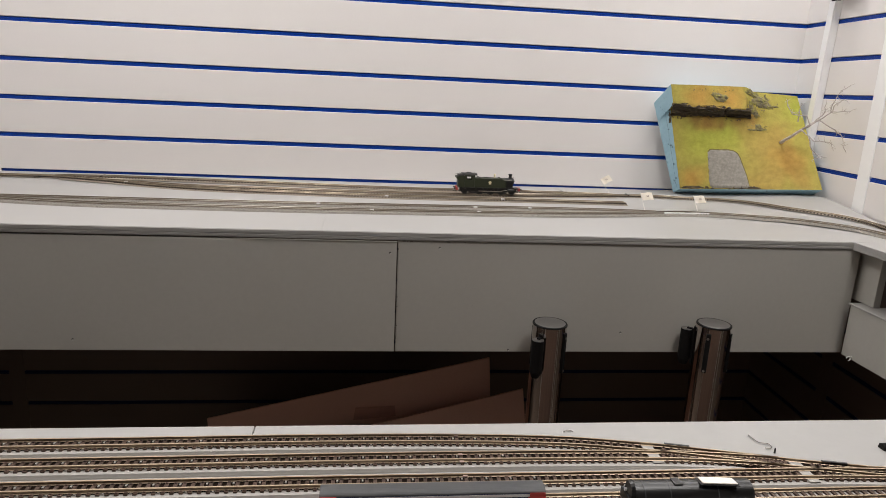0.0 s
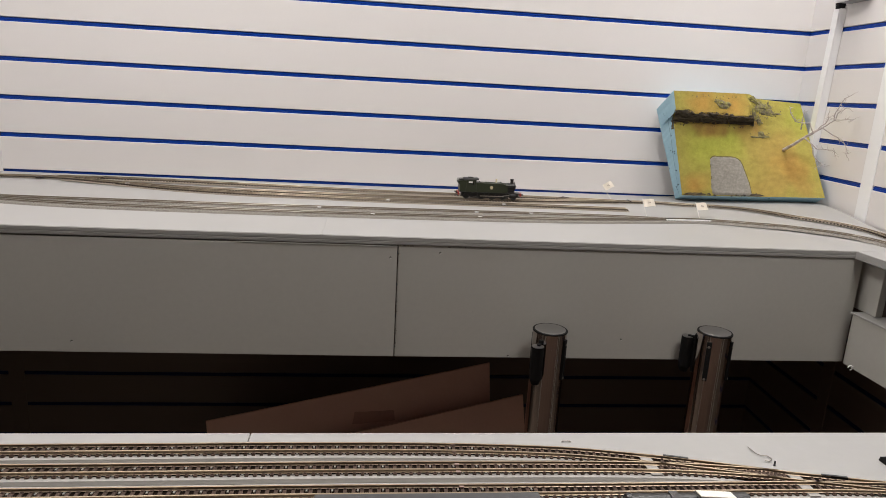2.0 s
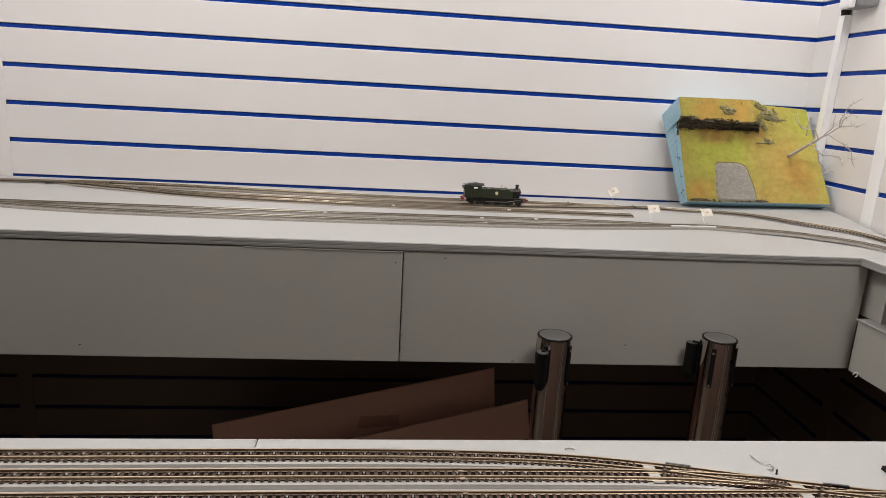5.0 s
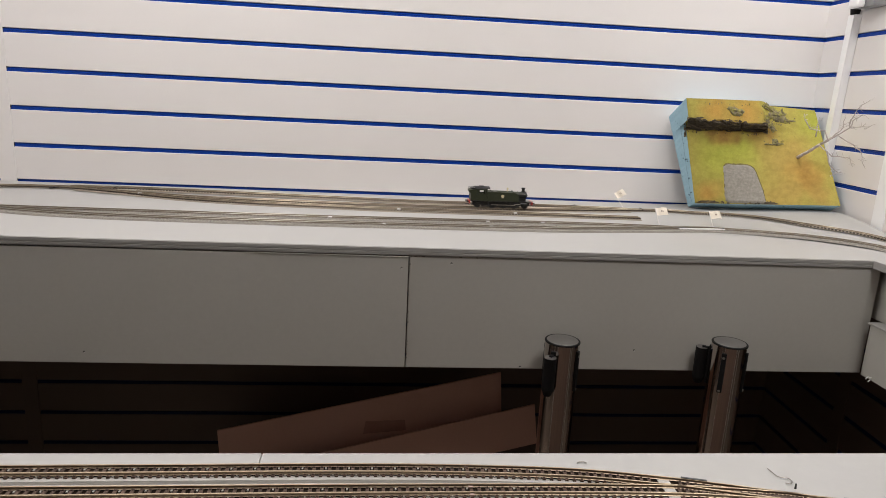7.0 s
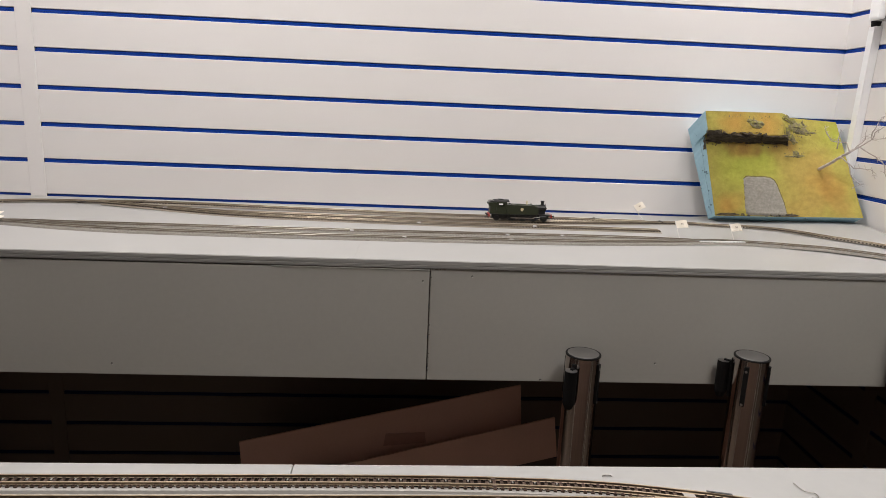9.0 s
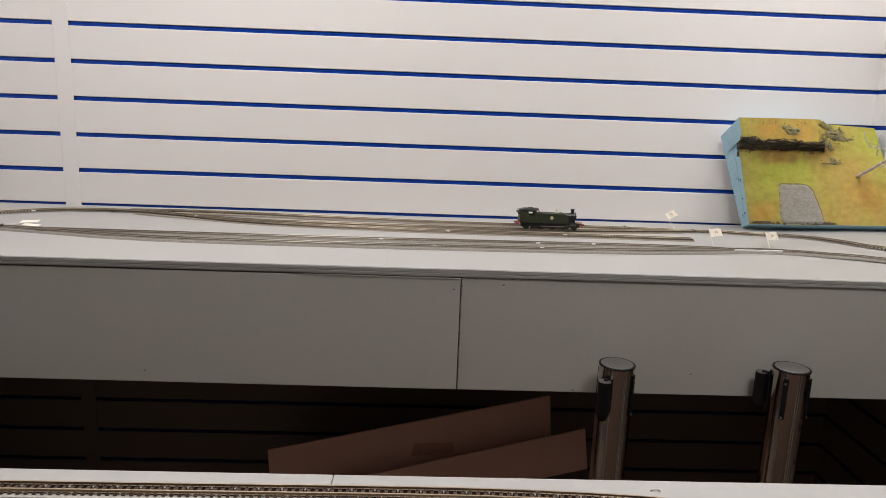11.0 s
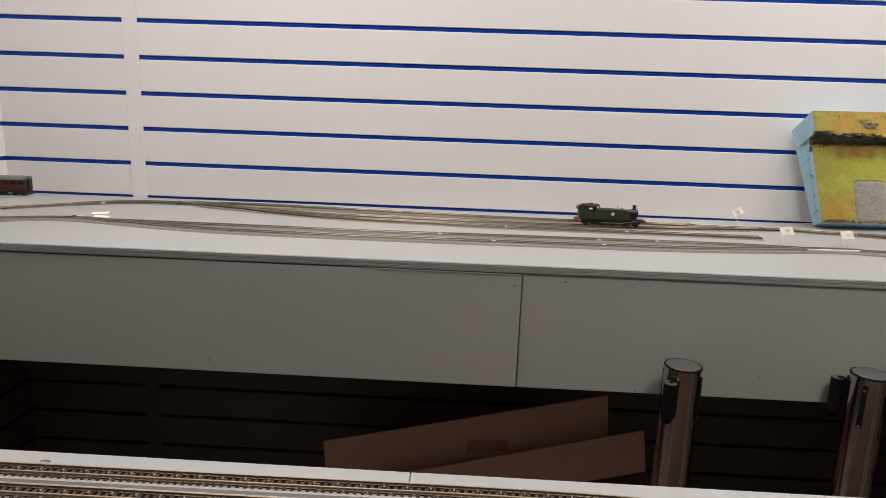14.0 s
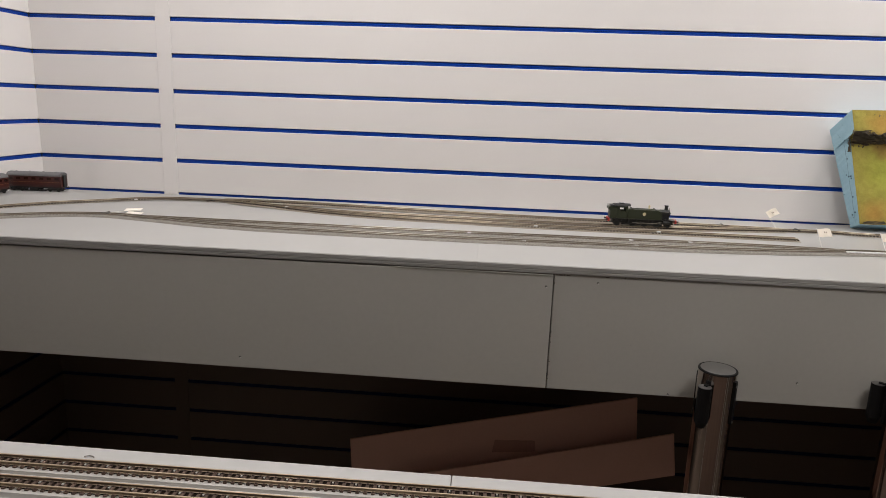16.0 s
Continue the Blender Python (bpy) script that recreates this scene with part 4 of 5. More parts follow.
# Raised spots; the shade inside the dents is put into their colour.
for i in range(9):
    v = 0.05 + 0.60 * rnd.random()
    at = on_slab(0.0, v) + deep(0, v) * (0.15 + 0.6 * rnd.random())
    bm = bmesh.new()
    bmesh.ops.create_icosphere(bm, subdivisions=1, radius=0.0022 + 0.002 * rnd.random(), matrix=Matrix.Translation(at) @ Matrix.Diagonal((0.4, 1, 0.8, 1)))
    part("dent", bm, FOAM_DARK, slab, "dark spot standing for a small dent in the foam")


def daub(name, cu, cv, ru, rv, lift, material, label, seed, shape=None, crag=0.0):
    """An irregular skin with a ragged rim, laid over the relief."""
    bm = bmesh.new()
    n, rings = 44, 8
    rows = []
    for k in range(1, rings + 1):
        row = []
        for i in range(n):
            a = 2 * math.pi * i / n
            c, d = math.cos(a), math.sin(a)
            q = shape(a) if shape else 1 + 0.35 * noise.noise(Vector((c * 1.6, d * 1.6, seed))) + 0.25 * noise.noise(Vector((c * 5, d * 5, seed + 3)))
            f = k / rings
            u, v = cu + ru * q * f * c, cv + rv * q * f * d
            if shape:
                u += 0.16 * (cv - v) * max(0.0, c) + 0.07 * (v - cv) * max(0.0, -c)
            w = noise.noise(Vector((u * 60, v * 60, seed)))
            row.append(bm.verts.new(on_slab(u, max(v, 0.004), relief(u, max(v, 0)) + (lift + lift * 0.3 * w + crag * (1 - f * f) * (0.6 + noise.noise(Vector((u * 38, v * 55, seed)))) + crag * 0.35 * noise.noise(Vector((u * 130, v * 160, seed))) if k < rings else -0.0025))))
        rows.append(row)
    hub = bm.verts.new(on_slab(cu, cv, relief(cu, cv) + lift))
    for i in range(n):
        bm.faces.new((hub, rows[0][i], rows[0][(i + 1) % n]))
    for a, b in zip(rows, rows[1:]):
        for i in range(n):
            bm.faces.new((a[i], b[i], b[(i + 1) % n], a[(i + 1) % n]))
    bmesh.ops.recalc_face_normals(bm, faces=bm.faces)
    return part(name, bm, material, slab, label, smooth=True)


def ragged_arch(a):
    c, d = math.cos(a), math.sin(a)
    return arch(a) * (1 + 0.028 * noise.noise(Vector((c * 9, d * 9, 4))) + 0.012 * max(0.0, d))


def arch(a):
    """An arch-shaped outline: square foot, rounded shoulders."""
    c, d = math.cos(a), math.sin(a)
    k = 14.0 if d < 0 or c < 0 else 4.5
    return (abs(c) ** k + abs(d) ** k) ** (-1 / k) * (1 + 0.02 * noise.noise(Vector((c * 6, d * 6, 1))))


# The olive rim puts the soft shading round the roadway into colour.
daub("shading_rim", 0.3616, 0.200, 0.1450, 0.2165, 0.0008, RIM_SHADE, "olive rim shading the edge of the roadway", 5, ragged_arch)
daub("roadway", 0.360, 0.196, 0.141, 0.212, 0.0016, ROAD, "grey plaster tunnel roadway", 6, arch)
for cu, cv, ru, rv, crag, seed in ((0.385, 0.905, 0.055, 0.040, 0.0045, 11), (0.345, 0.925, 0.030, 0.020, 0.003, 24), (0.690, 0.905, 0.070, 0.060, 0.0055, 12), (0.650, 0.965, 0.050, 0.030, 0.006, 13), (0.735, 0.865, 0.050, 0.034, 0.004, 25),
                                   (0.645, 0.640, 0.026, 0.034, 0.0035, 14), (0.655, 0.612, 0.044, 0.016, 0.003, 15), (0.590, 0.605, 0.034, 0.010, 0.002, 16), (0.615, 0.835, 0.018, 0.075, 0.003, 18), (0.640, 0.775, 0.020, 0.050, 0.0025, 19), (0.80, 0.865, 0.030, 0.012, 0.002, 17)):
    daub("outcrop", cu, cv, ru, rv, 0.0006, STONE, "mossy grey rock outcrop", seed, None, crag)
rnd = random.Random(61)
bm = bmesh.new()
for i in range(260):
    k = rnd.random()
    if k < 0.62:
        u, v = 0.675 + rnd.gauss(0, 0.055), 0.875 + rnd.gauss(0, 0.060)
    elif k < 0.80:
        u, v = 0.640 + rnd.gauss(0, 0.040), 0.640 + rnd.gauss(0, 0.035)
    elif k < 0.9:
        u, v = 0.385 + rnd.gauss(0, 0.045), 0.910 + rnd.gauss(0, 0.030)
    else:
        u, v = 0.10 + 0.42 * rnd.random(), 0.955 + 0.02 * rnd.random()
    if not (0.02 < u < 0.97 and 0.02 < v < 0.985):
        continue
    m = Matrix.Translation(on_slab(u, v, relief(u, v) + 0.0003)) @ Euler((rnd.random() * 6, rnd.random() * 6, rnd.random() * 6)).to_matrix().to_4x4() @ Matrix.Diagonal((1.8, 0.9, 0.6, 1))
    bmesh.ops.create_icosphere(bm, subdivisions=1, radius=0.0007 + 0.0019 * rnd.random() ** 3, matrix=m)
tagged(part("scree", bm, STONE, slab), "grey crumbs of scree on the slope", kind="stuff")
bm = bmesh.new()
rnd = random.Random(21)
for i in range(60):
    u = 0.02 + 0.52 * rnd.random() ** 0.9
    v = max(0.004, 0.014 + 0.016 * rnd.gauss(0, 0.5))
    if 0.20 < u < 0.46 and v > 0.016:
        continue
    r = 0.0011 + 0.0026 * rnd.random() ** 2
    m = Matrix.Translation(on_slab(u, v, relief(u, v))) @ Euler((rnd.random() * 6, rnd.random() * 6, 0)).to_matrix().to_4x4() @ Matrix.Diagonal((1.5, 0.8, 0.7, 1))
    bmesh.ops.create_icosphere(bm, subdivisions=1, radius=r, matrix=m)
daub("soil_smear", 0.09, 0.016, 0.085, 0.016, 0.0012, ROCK, "dark soil smear along the foot", 31)
daub("soil_smear", 0.50, 0.014, 0.085, 0.014, 0.0012, ROCK, "dark soil smear along the foot", 33)
part("rubble", bm, ROCK, slab, "dark rubble along the foot")
for i in range(9):
    u, v = 0.60 + 0.15 * rnd.random(), 0.885 + 0.10 * rnd.random()
    bm = bmesh.new()
    bmesh.ops.create_icosphere(bm, subdivisions=2, radius=0.0045 + 0.004 * rnd.random(), matrix=Matrix.Translation(on_slab(u, v, relief(u, v) - 0.0015)) @ Euler((0.6, 0.4 + rnd.random(), 0)).to_matrix().to_4x4() @ Matrix.Diagonal((1.6, 0.7, 0.6, 1)))
    for w in bm.verts:
        w.co += Vector((1, 1, 1)) * 0.006 * noise.noise(w.co * 230 + Vector((i, 0, 0)))
    part("boulder", bm, STONE, slab, "grey rock lump")

# ---- bare twig tree stuck in the module ----
ORIGIN = BASE + on_slab(0.785, 0.482, 0.0)
tree = thing("twig_tree", pose(*ORIGIN), "bare white twig tree stuck slantwise in the landscape", "model tree")


def limb(bm, pts, r0, r1, n=7):
    q = [Vector(p) for p in pts]
    for i, (a, b) in enumerate(zip(q, q[1:])):
        f0, f1 = i / (len(q) - 1), (i + 1) / (len(q) - 1)
        cyl(bm, r0 + (r1 - r0) * f0, r0 + (r1 - r0) * f1, a - ORIGIN, b - ORIGIN + (b - a) * 0.04, n)


def wander(pts, per, amp, seed):
    """A crooked line through the points."""
    rnd = random.Random(seed)
    q = [Vector(p) for p in pts]
    out = [q[0]]
    for a, b in zip(q, q[1:]):
        for i in range(1, per + 1):
            j = Vector((rnd.uniform(-amp, amp), rnd.uniform(-amp, amp), rnd.uniform(-amp, amp)))
            out.append(a.lerp(b, i / per) + (j if i < per else j * 0.3))
    return out


FORK, CROWN = (1.422, 1.80, 1.331), (1.453, 1.77, 1.366)
bm = bmesh.new()
limb(bm, wander([ORIGIN, FORK, (1.439, 1.79, 1.346)], 5, 0.001, 3), 0.0044, 0.0026, 9)
part("trunk", bm, TWIG, tree, "pale grey twig trunk", smooth=True)
BRANCHES = [
    ((1.439, 1.79, 1.346), CROWN, (1.448, 1.76, 1.388), (1.453, 1.75, 1.417), (1.469, 1.74, 1.435)),
    (CROWN, (1.470, 1.752, 1.371), (1.485, 1.74, 1.372)),
    (CROWN, (1.456, 1.755, 1.392), (1.466, 1.745, 1.400)),
    ((1.439, 1.79, 1.346), (1.467, 1.76, 1.324), (1.486, 1.75, 1.303), (1.492, 1.745, 1.274)),
    (FORK, (1.409, 1.80, 1.356), (1.373, 1.81, 1.358), (1.356, 1.81, 1.378), (1.350, 1.81, 1.396)),
    ((1.400, 1.82, 1.338), (1.393, 1.81, 1.362), (1.393, 1.81, 1.389)),
    ((1.412, 1.82, 1.318), (1.434, 1.79, 1.290), (1.465, 1.77, 1.290), (1.471, 1.76, 1.275)),
    ((1.425, 1.80, 1.300), (1.440, 1.80, 1.267), (1.460, 1.79, 1.249), (1.439, 1.79, 1.239)),
    ((1.430, 1.795, 1.340), (1.440, 1.775, 1.368), (1.436, 1.77, 1.388)),
]
for seed, pts in enumerate(BRANCHES):
    bm = bmesh.new()
    rnd = random.Random(seed + 40)
    path = wander(pts, 3, 0.0022, seed)
    limb(bm, path, 0.0017, 0.0007)
    for p in path[3:]:
        for _ in range(1 if rnd.random() < 0.5 else 2):
            q = p + Vector((rnd.uniform(-0.011, 0.014), rnd.uniform(-0.012, 0.008), rnd.uniform(-0.010, 0.014)))
            limb(bm, wander([p, q], 3, 0.0015, rnd.random()), 0.0007, 0.0003, 5)
    part("branch", bm, TWIG, tree, smooth=True)


# ---- number flags ----
def flag(x, y, lean, w, h, stick, label, turn=0.0, tip=-40):
    e = thing("marker_flag", pose(x, y, table_z(x, y) + 0.0005, tip, lean, turn), label, "flag", "marker flags")
    part("stick", rod(0.0009, 0.0008, (0, 0, 0), (0, 0, stick), 8), WIRE, e)
    bm = bmesh.new()
    n = 8
    g = [[bm.verts.new((w * i / n, 0.0014 * math.sin(i * 0.9) + 0.0006 * j, stick - h + h * j / 3)) for j in range(4)] for i in range(n + 1)]
    for i in range(n):
        for j in range(3):
            bm.faces.new((g[i][j], g[i + 1][j], g[i + 1][j + 1], g[i][j + 1]))
    r = bmesh.ops.solidify(bm, geom=bm.faces[:], thickness=0.0004)
    part("paper", bm, PAPER, e, "cream paper flag")
    for a in (0.44, 0.55):
        part("mark", box(w * a, w * (a + 0.06), -0.0016, -0.0008, stick - h * 0.60, stick - h * 0.42), INK, e)
    return e


flag(0.949, 1.698, -4, 0.031, 0.023, 0.056, "small cream paper marker flag on a thin stick")
flag(1.095, 1.710, -3, 0.030, 0.023, 0.049, "small cream paper marker flag on a thin stick")
flag(0.944, 1.945, -28, 0.029, 0.022, 0.056, "small cream paper marker flag leaning over beside the track")
fallen = thing("marker_flag", pose(-0.764, 1.724, 1.1012), "cream paper marker flag lying flat on the table", "flag", "marker flags")
part("stick", rod(0.0009, 0.0009, (-0.012, -0.008, 0.001), (0.045, 0.035, 0.004), 8), WIRE, fallen)
bm = box(0.022, 0.062, 0.012, 0.036, 0.0016, 0.0022)
bm.transform(pose(0, 0, 0, 5, -2, 14))
part("paper", bm, PAPER, fallen, "cream paper flag")
scrap = thing("paper_scrap", pose(-0.714, 1.735, 1.1014), "cream scrap of folded paper on the table", "paper")
bm = box(-0.018, 0.018, -0.010, 0.009, 0, 0.0012)
bm.transform(pose(0, 0, 0, 6, 4, 8))
part("sheet", bm, PAPER, scrap)


# ---- green tank engine ----
def wheel(parent, x, r, y, z0, name="wheel"):
    bm = bmesh.new()
    cyl(bm, r + 0.0008, r + 0.0008, (x, y - 0.0012, z0 + r), (x, y - 0.0004, z0 + r), 24)
    cyl(bm, r, r, (x, y - 0.0004, z0 + r), (x, y + 0.002, z0 + r), 24)
    w = part(name, bm, LOCO_BLACK, parent)
    bm = bmesh.new()
    n = 28
    for side in (-1, 1):
        ring = [[bm.verts.new((x + k * r * math.cos(2 * math.pi * i / n), y + side * 0.0021, z0 + r + k * r * math.sin(2 * math.pi * i / n))) for i in range(n)] for k in (0.84, 0.98)]
        for i in range(n):
            bm.faces.new((ring[0][i], ring[0][(i + 1) % n], ring[1][(i + 1) % n], ring[1][i]))
    part("tyre", bm, ROOF_DARK, w, "dull dark tyre")
    return w


def tank_engine(at):
    e = thing("tank_engine", at, "dark green steam tank engine with a gold crest on the track", "model locomotive")
    part("frame", box(-0.072, 0.074, -0.0085, 0.0085, 0.006, 0.0165, 0.0006), LOCO_BLACK, e)
    part("running_plate", box(-0.078, 0.079, -0.0165, 0.0165, 0.0165, 0.0182, 0.0004), LOCO_BLACK, e)
    # boiler, smokebox and chimney
    part("boiler", rod(0.0098, 0.0086, (-0.012, 0, 0.0345), (0.046, 0, 0.0335), 32), LOCO_GREEN, e, "dark green boiler", smooth=False)
    sb = rod(0.0094, 0.0094, (0.046, 0, 0.0335), (0.0655, 0, 0.0335), 32)
    block(sb, 0.047, 0.064, -0.0075, 0.0075, 0.0182, 0.030)
    smoke = part("smokebox", sb, LOCO_BLACK, e, "black smokebox")
    bm = bmesh.new()
    cyl(bm, 0.0082, 0.0050, (0.0655, 0, 0.0335), (0.0675, 0, 0.0335), 28)
    cyl(bm, 0.0010, 0.0010, (0.0675, 0, 0.0335), (0.0700, 0, 0.0335), 10)
    part("smokebox_door", bm, LOCO_BLACK, smoke)
    bm = rod(0.0050, 0.0038, (0.0575, 0, 0.0415), (0.0575, 0, 0.0470), 20)
    cyl(bm, 0.0038, 0.0044, (0.0575, 0, 0.0470), (0.0575, 0, 0.0515), 20)
    cyl(bm, 0.0052, 0.0048, (0.0575, 0, 0.0515), (0.0575, 0, 0.0535), 20)
    part("chimney", bm, LOCO_BLACK, e, "black flared chimney")
    bm = rod(0.0026, 0.0019, (0.0170, 0, 0.0412), (0.0170, 0, 0.0480), 16)
    bmesh.ops.create_uvsphere(bm, u_segments=14, v_segments=8, radius=0.0026, matrix=Matrix.Translation((0.0170, 0, 0.0500)))
    part("safety_valve", bm, GOLD, e, "brass safety valve cover")
    for fx in (-0.024, 0.031):
        for fy in (-0.0125, 0.0125):
            part("tank_filler", rod(0.0021, 0.0018, (fx, fy, 0.0412), (fx, fy, 0.0436), 12), LOCO_BLACK, e)
    part("lamp_bracket", box(0.0640, 0.0655, -0.001, 0.001, 0.0428, 0.0462), SCREW, e)
    for fx in (-0.0775, -0.0700):
        part("coal_rail", rod(0.0004, 0.0004, (fx, -0.0145, 0.0500), (fx, 0.0145, 0.0500), 6), LOCO_BLACK, e)
    for fy in (-0.0145, 0.0145):
        part("coal_rail", rod(0.0004, 0.0004, (-0.0815, fy, 0.0495), (-0.0630, fy, 0.0505), 6), LOCO_BLACK, e)
        part("coal_rail", rod(0.0004, 0.0004, (-0.0815, fy, 0.0475), (-0.0630, fy, 0.0485), 6), LOCO_BLACK, e)
    for bx in (0.030, 0.043):
        part("boiler_band", rod(0.0100 - bx * 0.02, 0.0100 - bx * 0.02, (bx, 0, 0.0342), (bx + 0.0009, 0, 0.0342), 32), LOCO_BLACK, e)
    # side tanks with sloped front
    for s in (1, -1):
        y0, y1 = (0.0105, 0.0160) if s > 0 else (-0.0160, -0.0105)
        tank = part("side_tank", extrude_profile([(-0.036, 0.0183), (0.044, 0.0183), (0.0455, 0.027), (0.0435, 0.0365), (0.034, 0.0414), (-0.036, 0.0420)], y0, y1, "y"), LOCO_GREEN, e, "dark green side tank")
        yy = s * 0.0162
        bm = bmesh.new()
        cyl(bm, 0.0040, 0.0040, (0.003, yy - 0.0003, 0.0315), (0.003, yy + 0.0003, 0.0315), 14)
        block(bm, 0.0005, 0.0055, yy - 0.0003, yy + 0.0003, 0.0268, 0.0290)
        part("crest", bm, GOLD, tank, "small gold lion crest shape")
    part("tank_deck", box(-0.036, 0.018, -0.0104, 0.0104, 0.0395, 0.0412), LOCO_GREEN, e)
    # cab with an open window, and the bunker
    for s in (1, -1):
        y0, y1 = (0.0150, 0.0160) if s > 0 else (-0.0160, -0.0150)
        cab = bmesh.new()
        block(cab, -0.0620, -0.0365, y0, y1, 0.0183, 0.0370)
        block(cab, -0.0620, -0.0560, y0, y1, 0.0370, 0.0470)
        block(cab, -0.0410, -0.0365, y0, y1, 0.0370, 0.0470)
        block(cab, -0.0620, -0.0365, y0, y1, 0.0455, 0.0490)
        part("cab_side", cab, LOCO_GREEN, e, "green cab side with an open window")
    part("cab_front", box(-0.0370, -0.0362, -0.0150, 0.0150, 0.0183, 0.0495), LOCO_GREEN, e)
    part("cab_back", box(-0.0620, -0.0612, -0.0150, 0.0150, 0.0183, 0.0495), LOCO_GREEN, e)
    roof = extrude_profile([(-0.0166, 0.0490), (-0.0120, 0.0520), (-0.0060, 0.0536), (0, 0.0541), (0.0060, 0.0536), (0.0120, 0.0520), (0.0166, 0.0490), (0.0120, 0.0508), (0, 0.0528), (-0.0120, 0.0508)], -0.0680, -0.0300)
    rf = part("cab_roof", roof, LOCO_BLACK, e, "dark curved cab roof")
    part("roof_vent", box(-0.056, -0.044, -0.006, 0.006, 0.0538, 0.0552, 0.0004), LOCO_BLACK, rf)
    part("bunker", extrude_profile([(-0.0780, 0.0183), (-0.0622, 0.0183), (-0.0622, 0.0470), (-0.0700, 0.0470), (-0.0825, 0.0450), (-0.0825, 0.0405), (-0.0780, 0.0360)], -0.0152, 0.0152, "y"), LOCO_GREEN, e, "green coal bunker")
    part("coal", box(-0.077, -0.063, -0.012, 0.012, 0.0471, 0.0495, 0.001), LOCO_BLACK, e)
    # wheels
    for s in (1, -1):
        yw = s * 0.0096
        for wx in (-0.022, 0.006, 0.034):
            wheel(e, wx, 0.0105, yw - 0.0008, 0.0, "driving_wheel")
        for wx in (0.062, -0.060):
            wheel(e, wx, 0.0066, yw - 0.0008, 0.0, "pony_wheel")
        part("brake_gear", box(-0.050, 0.048, s * 0.0116 - 0.0008, s * 0.0116 + 0.0008, 0.0030, 0.0060), LOCO_BLACK, e)
        part("handrail", rod(0.0004, 0.0004, (0.020, s * 0.0100, 0.0385), (0.062, s * 0.0092, 0.0372), 6), SCREW, e)
        part("coupling_rod", box(-0.024, 0.036, s * 0.0128 - 0.0005, s * 0.0128 + 0.0005, 0.0074, 0.0092), RAIL_GREY, e, "bright steel coupling rod")
        part("piston_rod", rod(0.0006, 0.0006, (0.034, s * 0.0134, 0.0100), (0.052, s * 0.0134, 0.0118), 8), RAIL_GREY, e, "bright steel piston rod")
        cy = rod(0.0052, 0.0052, (0.050, s * 0.0130, 0.0118), (0.066, s * 0.0130, 0.0118), 18)
        block(cy, 0.050, 0.066, s * 0.0130 - 0.0035, s * 0.0130 + 0.0035, 0.0118, 0.0190)
        part("cylinder", cy, LOCO_BLACK, e)
        part("step", box(-0.0500, -0.0430, s * 0.0152 - 0.0006, s * 0.0152 + 0.0006, 0.0065, 0.0165), LOCO_BLACK, e)
    for x, d in ((0.079, 1), (-0.080, -1)):
        beam = part("buffer_beam", box(min(x - d * 0.0012, x + d * 0.0018), max(x - d * 0.0012, x + d * 0.0018), -0.0166, 0.0166, 0.0105, 0.0182), RED, e, "red buffer beam")
        for s in (1, -1):
            bm = rod(0.0016, 0.0014, (x + d * 0.0018, s * 0.0115, 0.0145), (x + d * 0.0060, s * 0.0115, 0.0145), 12)
            cyl(bm, 0.0030, 0.0030, (x + d * 0.0060, s * 0.0115, 0.0145), (x + d * 0.0070, s * 0.0115, 0.0145), 16)
            part("buffer", bm, LOCO_BLACK, beam)
        part("coupling", box(min(x, x + d * 0.009), max(x, x + d * 0.009), -0.005, 0.005, 0.0070, 0.0084), LOCO_BLACK, e)
    return e


LX, LY = 0.572, 1.867
engine = tank_engine(pose(LX, LY, table_z(LX, LY) + 0.0067, 0, 0, 1.0) @ Matrix.Diagonal((1.06, 1, 1.03, 1)))


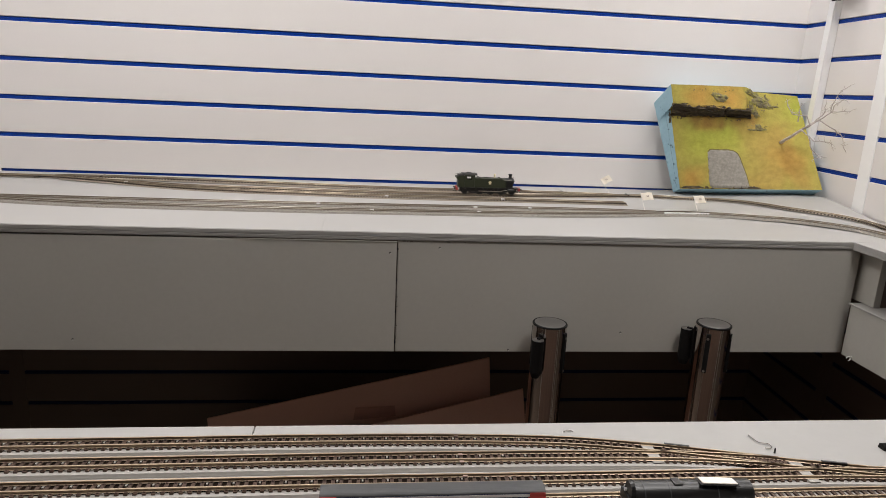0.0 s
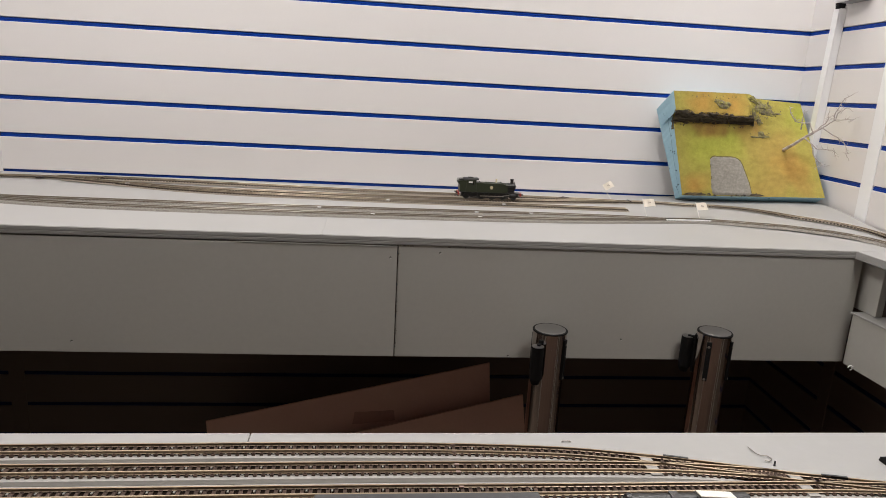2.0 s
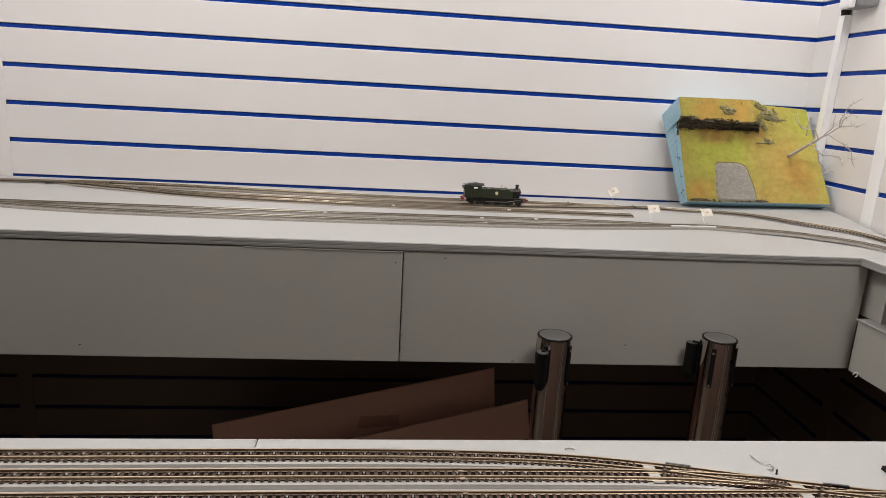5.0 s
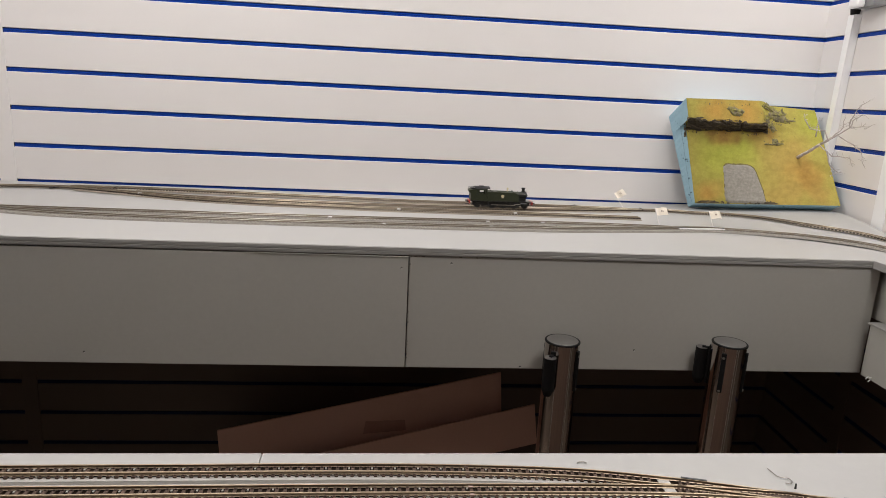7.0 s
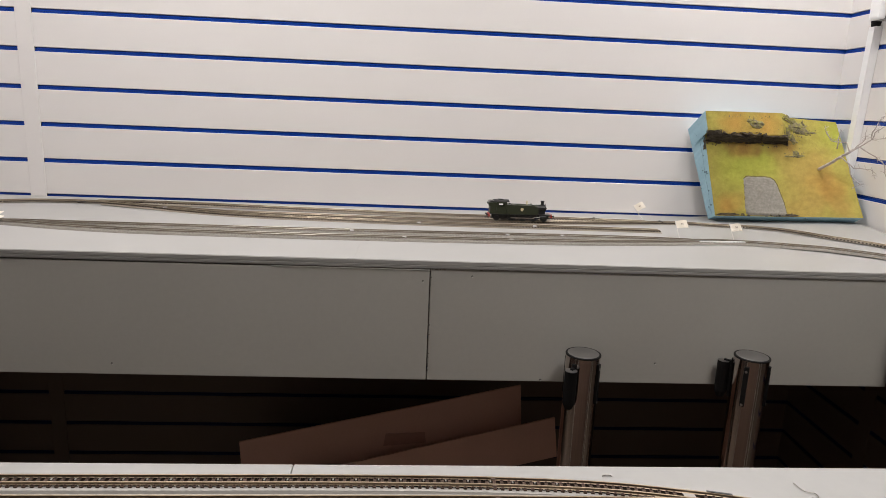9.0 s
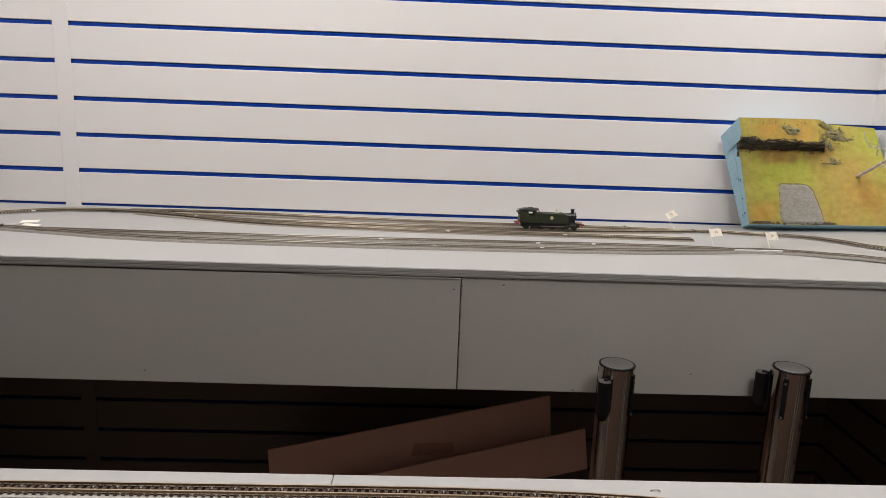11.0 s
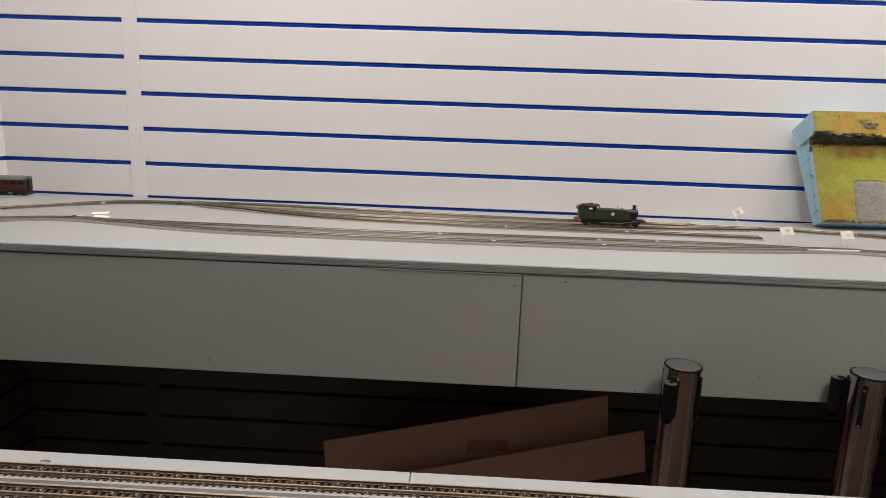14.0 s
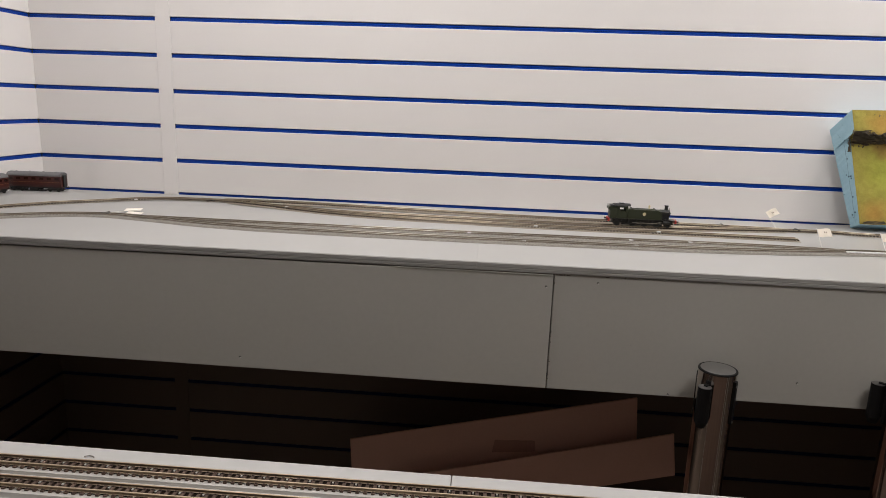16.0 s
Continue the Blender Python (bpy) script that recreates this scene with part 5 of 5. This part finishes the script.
# ---- maroon coaches ----
def coach(at, length, tall, wide, label, body=MAROON, roofing=ROOF, bogie=True, group="coaches"):
    e = thing("railway_coach", at, label, "model coach", group)
    L, w, f = length / 2, wide / 2, tall * 0.24
    c = tall * 0.80
    part("underframe", box(-L, L, -w * 0.8, w * 0.8, f * 0.72, f, 0.0004), LOCO_BLACK, e)
    body_ob = part("body", extrude_profile([(-w * 0.9, f), (-w, f + tall * 0.12), (-w, c), (w, c), (w, f + tall * 0.12), (w * 0.9, f)], -L, L), body, e, "maroon coach body")
    n = 10
    arc = [(w * 1.03 * math.cos(math.pi * i / n), c + (tall - c) * math.sin(math.pi * i / n) ** 0.8) for i in range(n + 1)]
    rf = part("roof", extrude_profile(arc, -L - 0.0004, L + 0.0004), roofing, e, "curved grey coach roof")
    for i in range(4):
        x = -L + length * (i + 0.5) / 4
        part("roof_vent", box(x - 0.0015, x + 0.0015, -0.0015, 0.0015, tall - 0.0004, tall + 0.0012), roofing, rf)
    for s in (1, -1):
        y = s * w
        k = max(5, int(length / 0.020))
        for i in range(k):
            x = -L + length * (i + 0.5) / k
            part("window", box(x - 0.0058, x + 0.0058, y - 0.0003, y + 0.0003, c - tall * 0.19, c - tall * 0.07), PANE, body_ob)
        part("lining", box(-L + 0.001, L - 0.001, y - 0.0003, y + 0.0003, f + tall * 0.248, f + tall * 0.260), LINING, body_ob)
        part("truss", box(-L * 0.42, L * 0.42, s * w * 0.75 - 0.0006, s * w * 0.75 + 0.0006, f * 0.14, f * 0.34), LOCO_BLACK, e)
        part("battery_box", box(-L * 0.20, L * 0.10, s * w * 0.70 - 0.002, s * w * 0.70 + 0.002, f * 0.18, f * 0.72, 0.0004), LOCO_BLACK, e)
    for s in (1, -1):
        part("corridor_end", box(min(s * L, s * (L + 0.0035)), max(s * L, s * (L + 0.0035)), -w * 0.36, w * 0.36, f + 0.001, c + tall * 0.06), LOCO_BLACK, e)
        bg = part("bogie", box(s * L * 0.68 - 0.018, s * L * 0.68 + 0.018, -w * 0.72, w * 0.72, f * 0.34, f * 0.70, 0.0006), LOCO_BLACK, e)
        for dx in (-0.012, 0.012):
            for q in (1, -1):
                part("wheel", rod(f * 0.42, f * 0.42, (s * L * 0.68 + dx, q * w * 0.56 - 0.001, f * 0.42), (s * L * 0.68 + dx, q * w * 0.56 + 0.001, f * 0.42), 18), LOCO_BLACK, bg)
        for q in (1, -1):
            bm = rod(0.0012, 0.0012, (s * L, q * w * 0.62, f * 0.86), (s * (L + 0.005), q * w * 0.62, f * 0.86), 10)
            cyl(bm, 0.0024, 0.0024, (s * (L + 0.005), q * w * 0.62, f * 0.86), (s * (L + 0.006), q * w * 0.62, f * 0.86), 14)
            part("buffer", bm, LOCO_BLACK, e)
        part("coupling", box(min(s * L, s * (L + 0.010)), max(s * L, s * (L + 0.010)), -0.003, 0.003, f * 0.35, f * 0.5), LOCO_BLACK, e)
    return e


coach(pose(-1.0965, 1.9140, 1.1187, 0, 0, 4.5), 0.150, 0.0545, 0.034, "maroon railway coach with a grey roof standing on the table")
coach(pose(-1.1510, 1.777, 1.1187, 0, 0, 90), 0.150, 0.0535, 0.034, "maroon railway coach with a grey roof beside the side wall")

# ---- stock on the near tracks ----
express = thing("express_coach", pose(0.304, 0.5060, 1.1072), "dark-roofed express coach with red, white and navy sides", "model coach")
part("underframe", box(-0.072, 0.072, -0.006, 0.006, 0.004, 0.0068), LOCO_BLACK, express)
bd = part("body", extrude_profile([(-0.0060, 0.0068), (-0.0068, 0.0110), (-0.0068, 0.0212), (0.0068, 0.0212), (0.0068, 0.0110), (0.0060, 0.0068)], -0.0735, 0.0735), NAVY, express, "navy coach side")
arc = [(0.0069 * math.cos(math.pi * i / 12), 0.0212 + 0.0022 * math.sin(math.pi * i / 12)) for i in range(13)]
part("roof", extrude_profile(arc, -0.0738, 0.0738), ROOF_DARK, express, "dark grey roof")
for s in (1, -1):
    y = s * 0.0068
    part("white_band", box(-0.0732, 0.0732, y - 0.0003, y + 0.0003, 0.0186, 0.0205), WHITE, bd)
    for x0, x1 in ((-0.0736, -0.063), (0.063, 0.0736)):
        part("red_band", box(x0, x1, y - 0.0004, y + 0.0004, 0.0186, 0.0214), RED, bd)
    for x in (-0.068, 0.068):
        part("red_door", box(x - 0.006, x + 0.006, y - 0.0005, y + 0.0005, 0.0110, 0.0186), RED, bd)
    for q in (-0.05, 0.05):
        part("bogie", box(q - 0.011, q + 0.011, s * 0.0055 - 0.0015, s * 0.0055 + 0.0015, 0.0, 0.0055), LOCO_BLACK, express)

small = thing("tank_engine", pose(0.480, 0.5060, 1.1066), "small black tank engine with a white card on its roof", "model locomotive")
part("frame", box(-0.043, 0.043, -0.007, 0.007, 0.0, 0.0075), LOCO_BLACK, small)
part("body", box(-0.044, 0.044, -0.0095, 0.0095, 0.0075, 0.0150, 0.0006), LOCO_BLACK, small)
n = 28
arc = [(0.0090 * math.cos(math.pi * i / n), 0.0150 + 0.0085 * math.sin(math.pi * i / n)) for i in range(n + 1)]
part("boiler", extrude_profile(arc, -0.040, 0.044), LOCO_BLACK, small, "rounded glossy dark casing")
for x in (-0.034, -0.016, 0.018):
    part("band", extrude_profile([(1.02 * a, 0.0150 + (b - 0.0150) * 1.02) for a, b in arc], x, x + 0.0008), ROOF_DARK, small)
part("face", rod(0.0072, 0.0060, (-0.040, 0, 0.0178), (-0.0425, 0, 0.0178), 20), LOCO_BLACK, small)
part("lamp", rod(0.0012, 0.0012, (-0.0425, 0.003, 0.0165), (-0.0440, 0.003, 0.0165), 10), WHITE, small)
part("hatch", box(-0.012, -0.006, -0.004, 0.004, 0.0232, 0.0241), LOCO_BLACK, small)
card = thing("paper_card", pose(0.500, 0.5050, 1.1304, -10, 0, -5), "white card label lying on the engine roof", "card")
part("sheet", box(-0.0120, 0.0120, -0.0052, 0.0046, 0, 0.0010, 0.0003), PAPER, card)
part("border", box(-0.0136, 0.0132, -0.0062, 0.0058, -0.0006, -0.0001), LOCO_BLACK, card, "black card border")

# ---- small marks on the near table ----
squig = thing("wire_offcut", pose(0.591, 0.601, 1.1006), "thin grey wire offcut lying on the table", "wire")
bm = bmesh.new()
pts = [(p.x, p.y, 0.0006) for p in spline([(0.0015, 0.0150), (0.0022, 0.0085), (0.0035, 0.0030), (0.0075, 0.0012), (0.0108, 0.0002), (0.0112, -0.0045), (0.0075, -0.0075), (0.0040, -0.0062)], 0.0012)]
for a, b in zip(pts, pts[1:]):
    cyl(bm, 0.00045, 0.00045, a, b, 6)
part("strand", bm, SCREW, squig)
clip = thing("track_clip", pose(0.704, 0.592, 1.1), "small black plastic clip lying on the table", "clip")
part("jaw", extrude_profile([(-0.004, 0), (0.004, 0), (0.003, 0.004), (0, 0.0055), (-0.003, 0.003)], -0.004, 0.005), BLACK, clip)
pin = thing("track_pin", pose(0.600, 0.5885, 1.1), "small black track pin beside the rail", "pin")
part("shank", rod(0.0009, 0.0006, (0, 0, 0), (0, 0, 0.0045), 8), LOCO_BLACK, pin)
for px, py in ((0.433, 0.6255), (-0.1340, 0.6266)):
    clip = thing("wire_loop", pose(px, py, 1.1004), "tiny bent wire loop on the table edge", "wire")
    bm = bmesh.new()
    for i in range(8):
        a0, a1 = math.pi * i / 8, math.pi * (i + 1) / 8
        cyl(bm, 0.0005, 0.0005, (0.004 * math.cos(a0), 0.002 * math.sin(a0), 0.0005), (0.004 * math.cos(a1), 0.002 * math.sin(a1), 0.0005), 6)
    part("loop", bm, SCREW, clip)
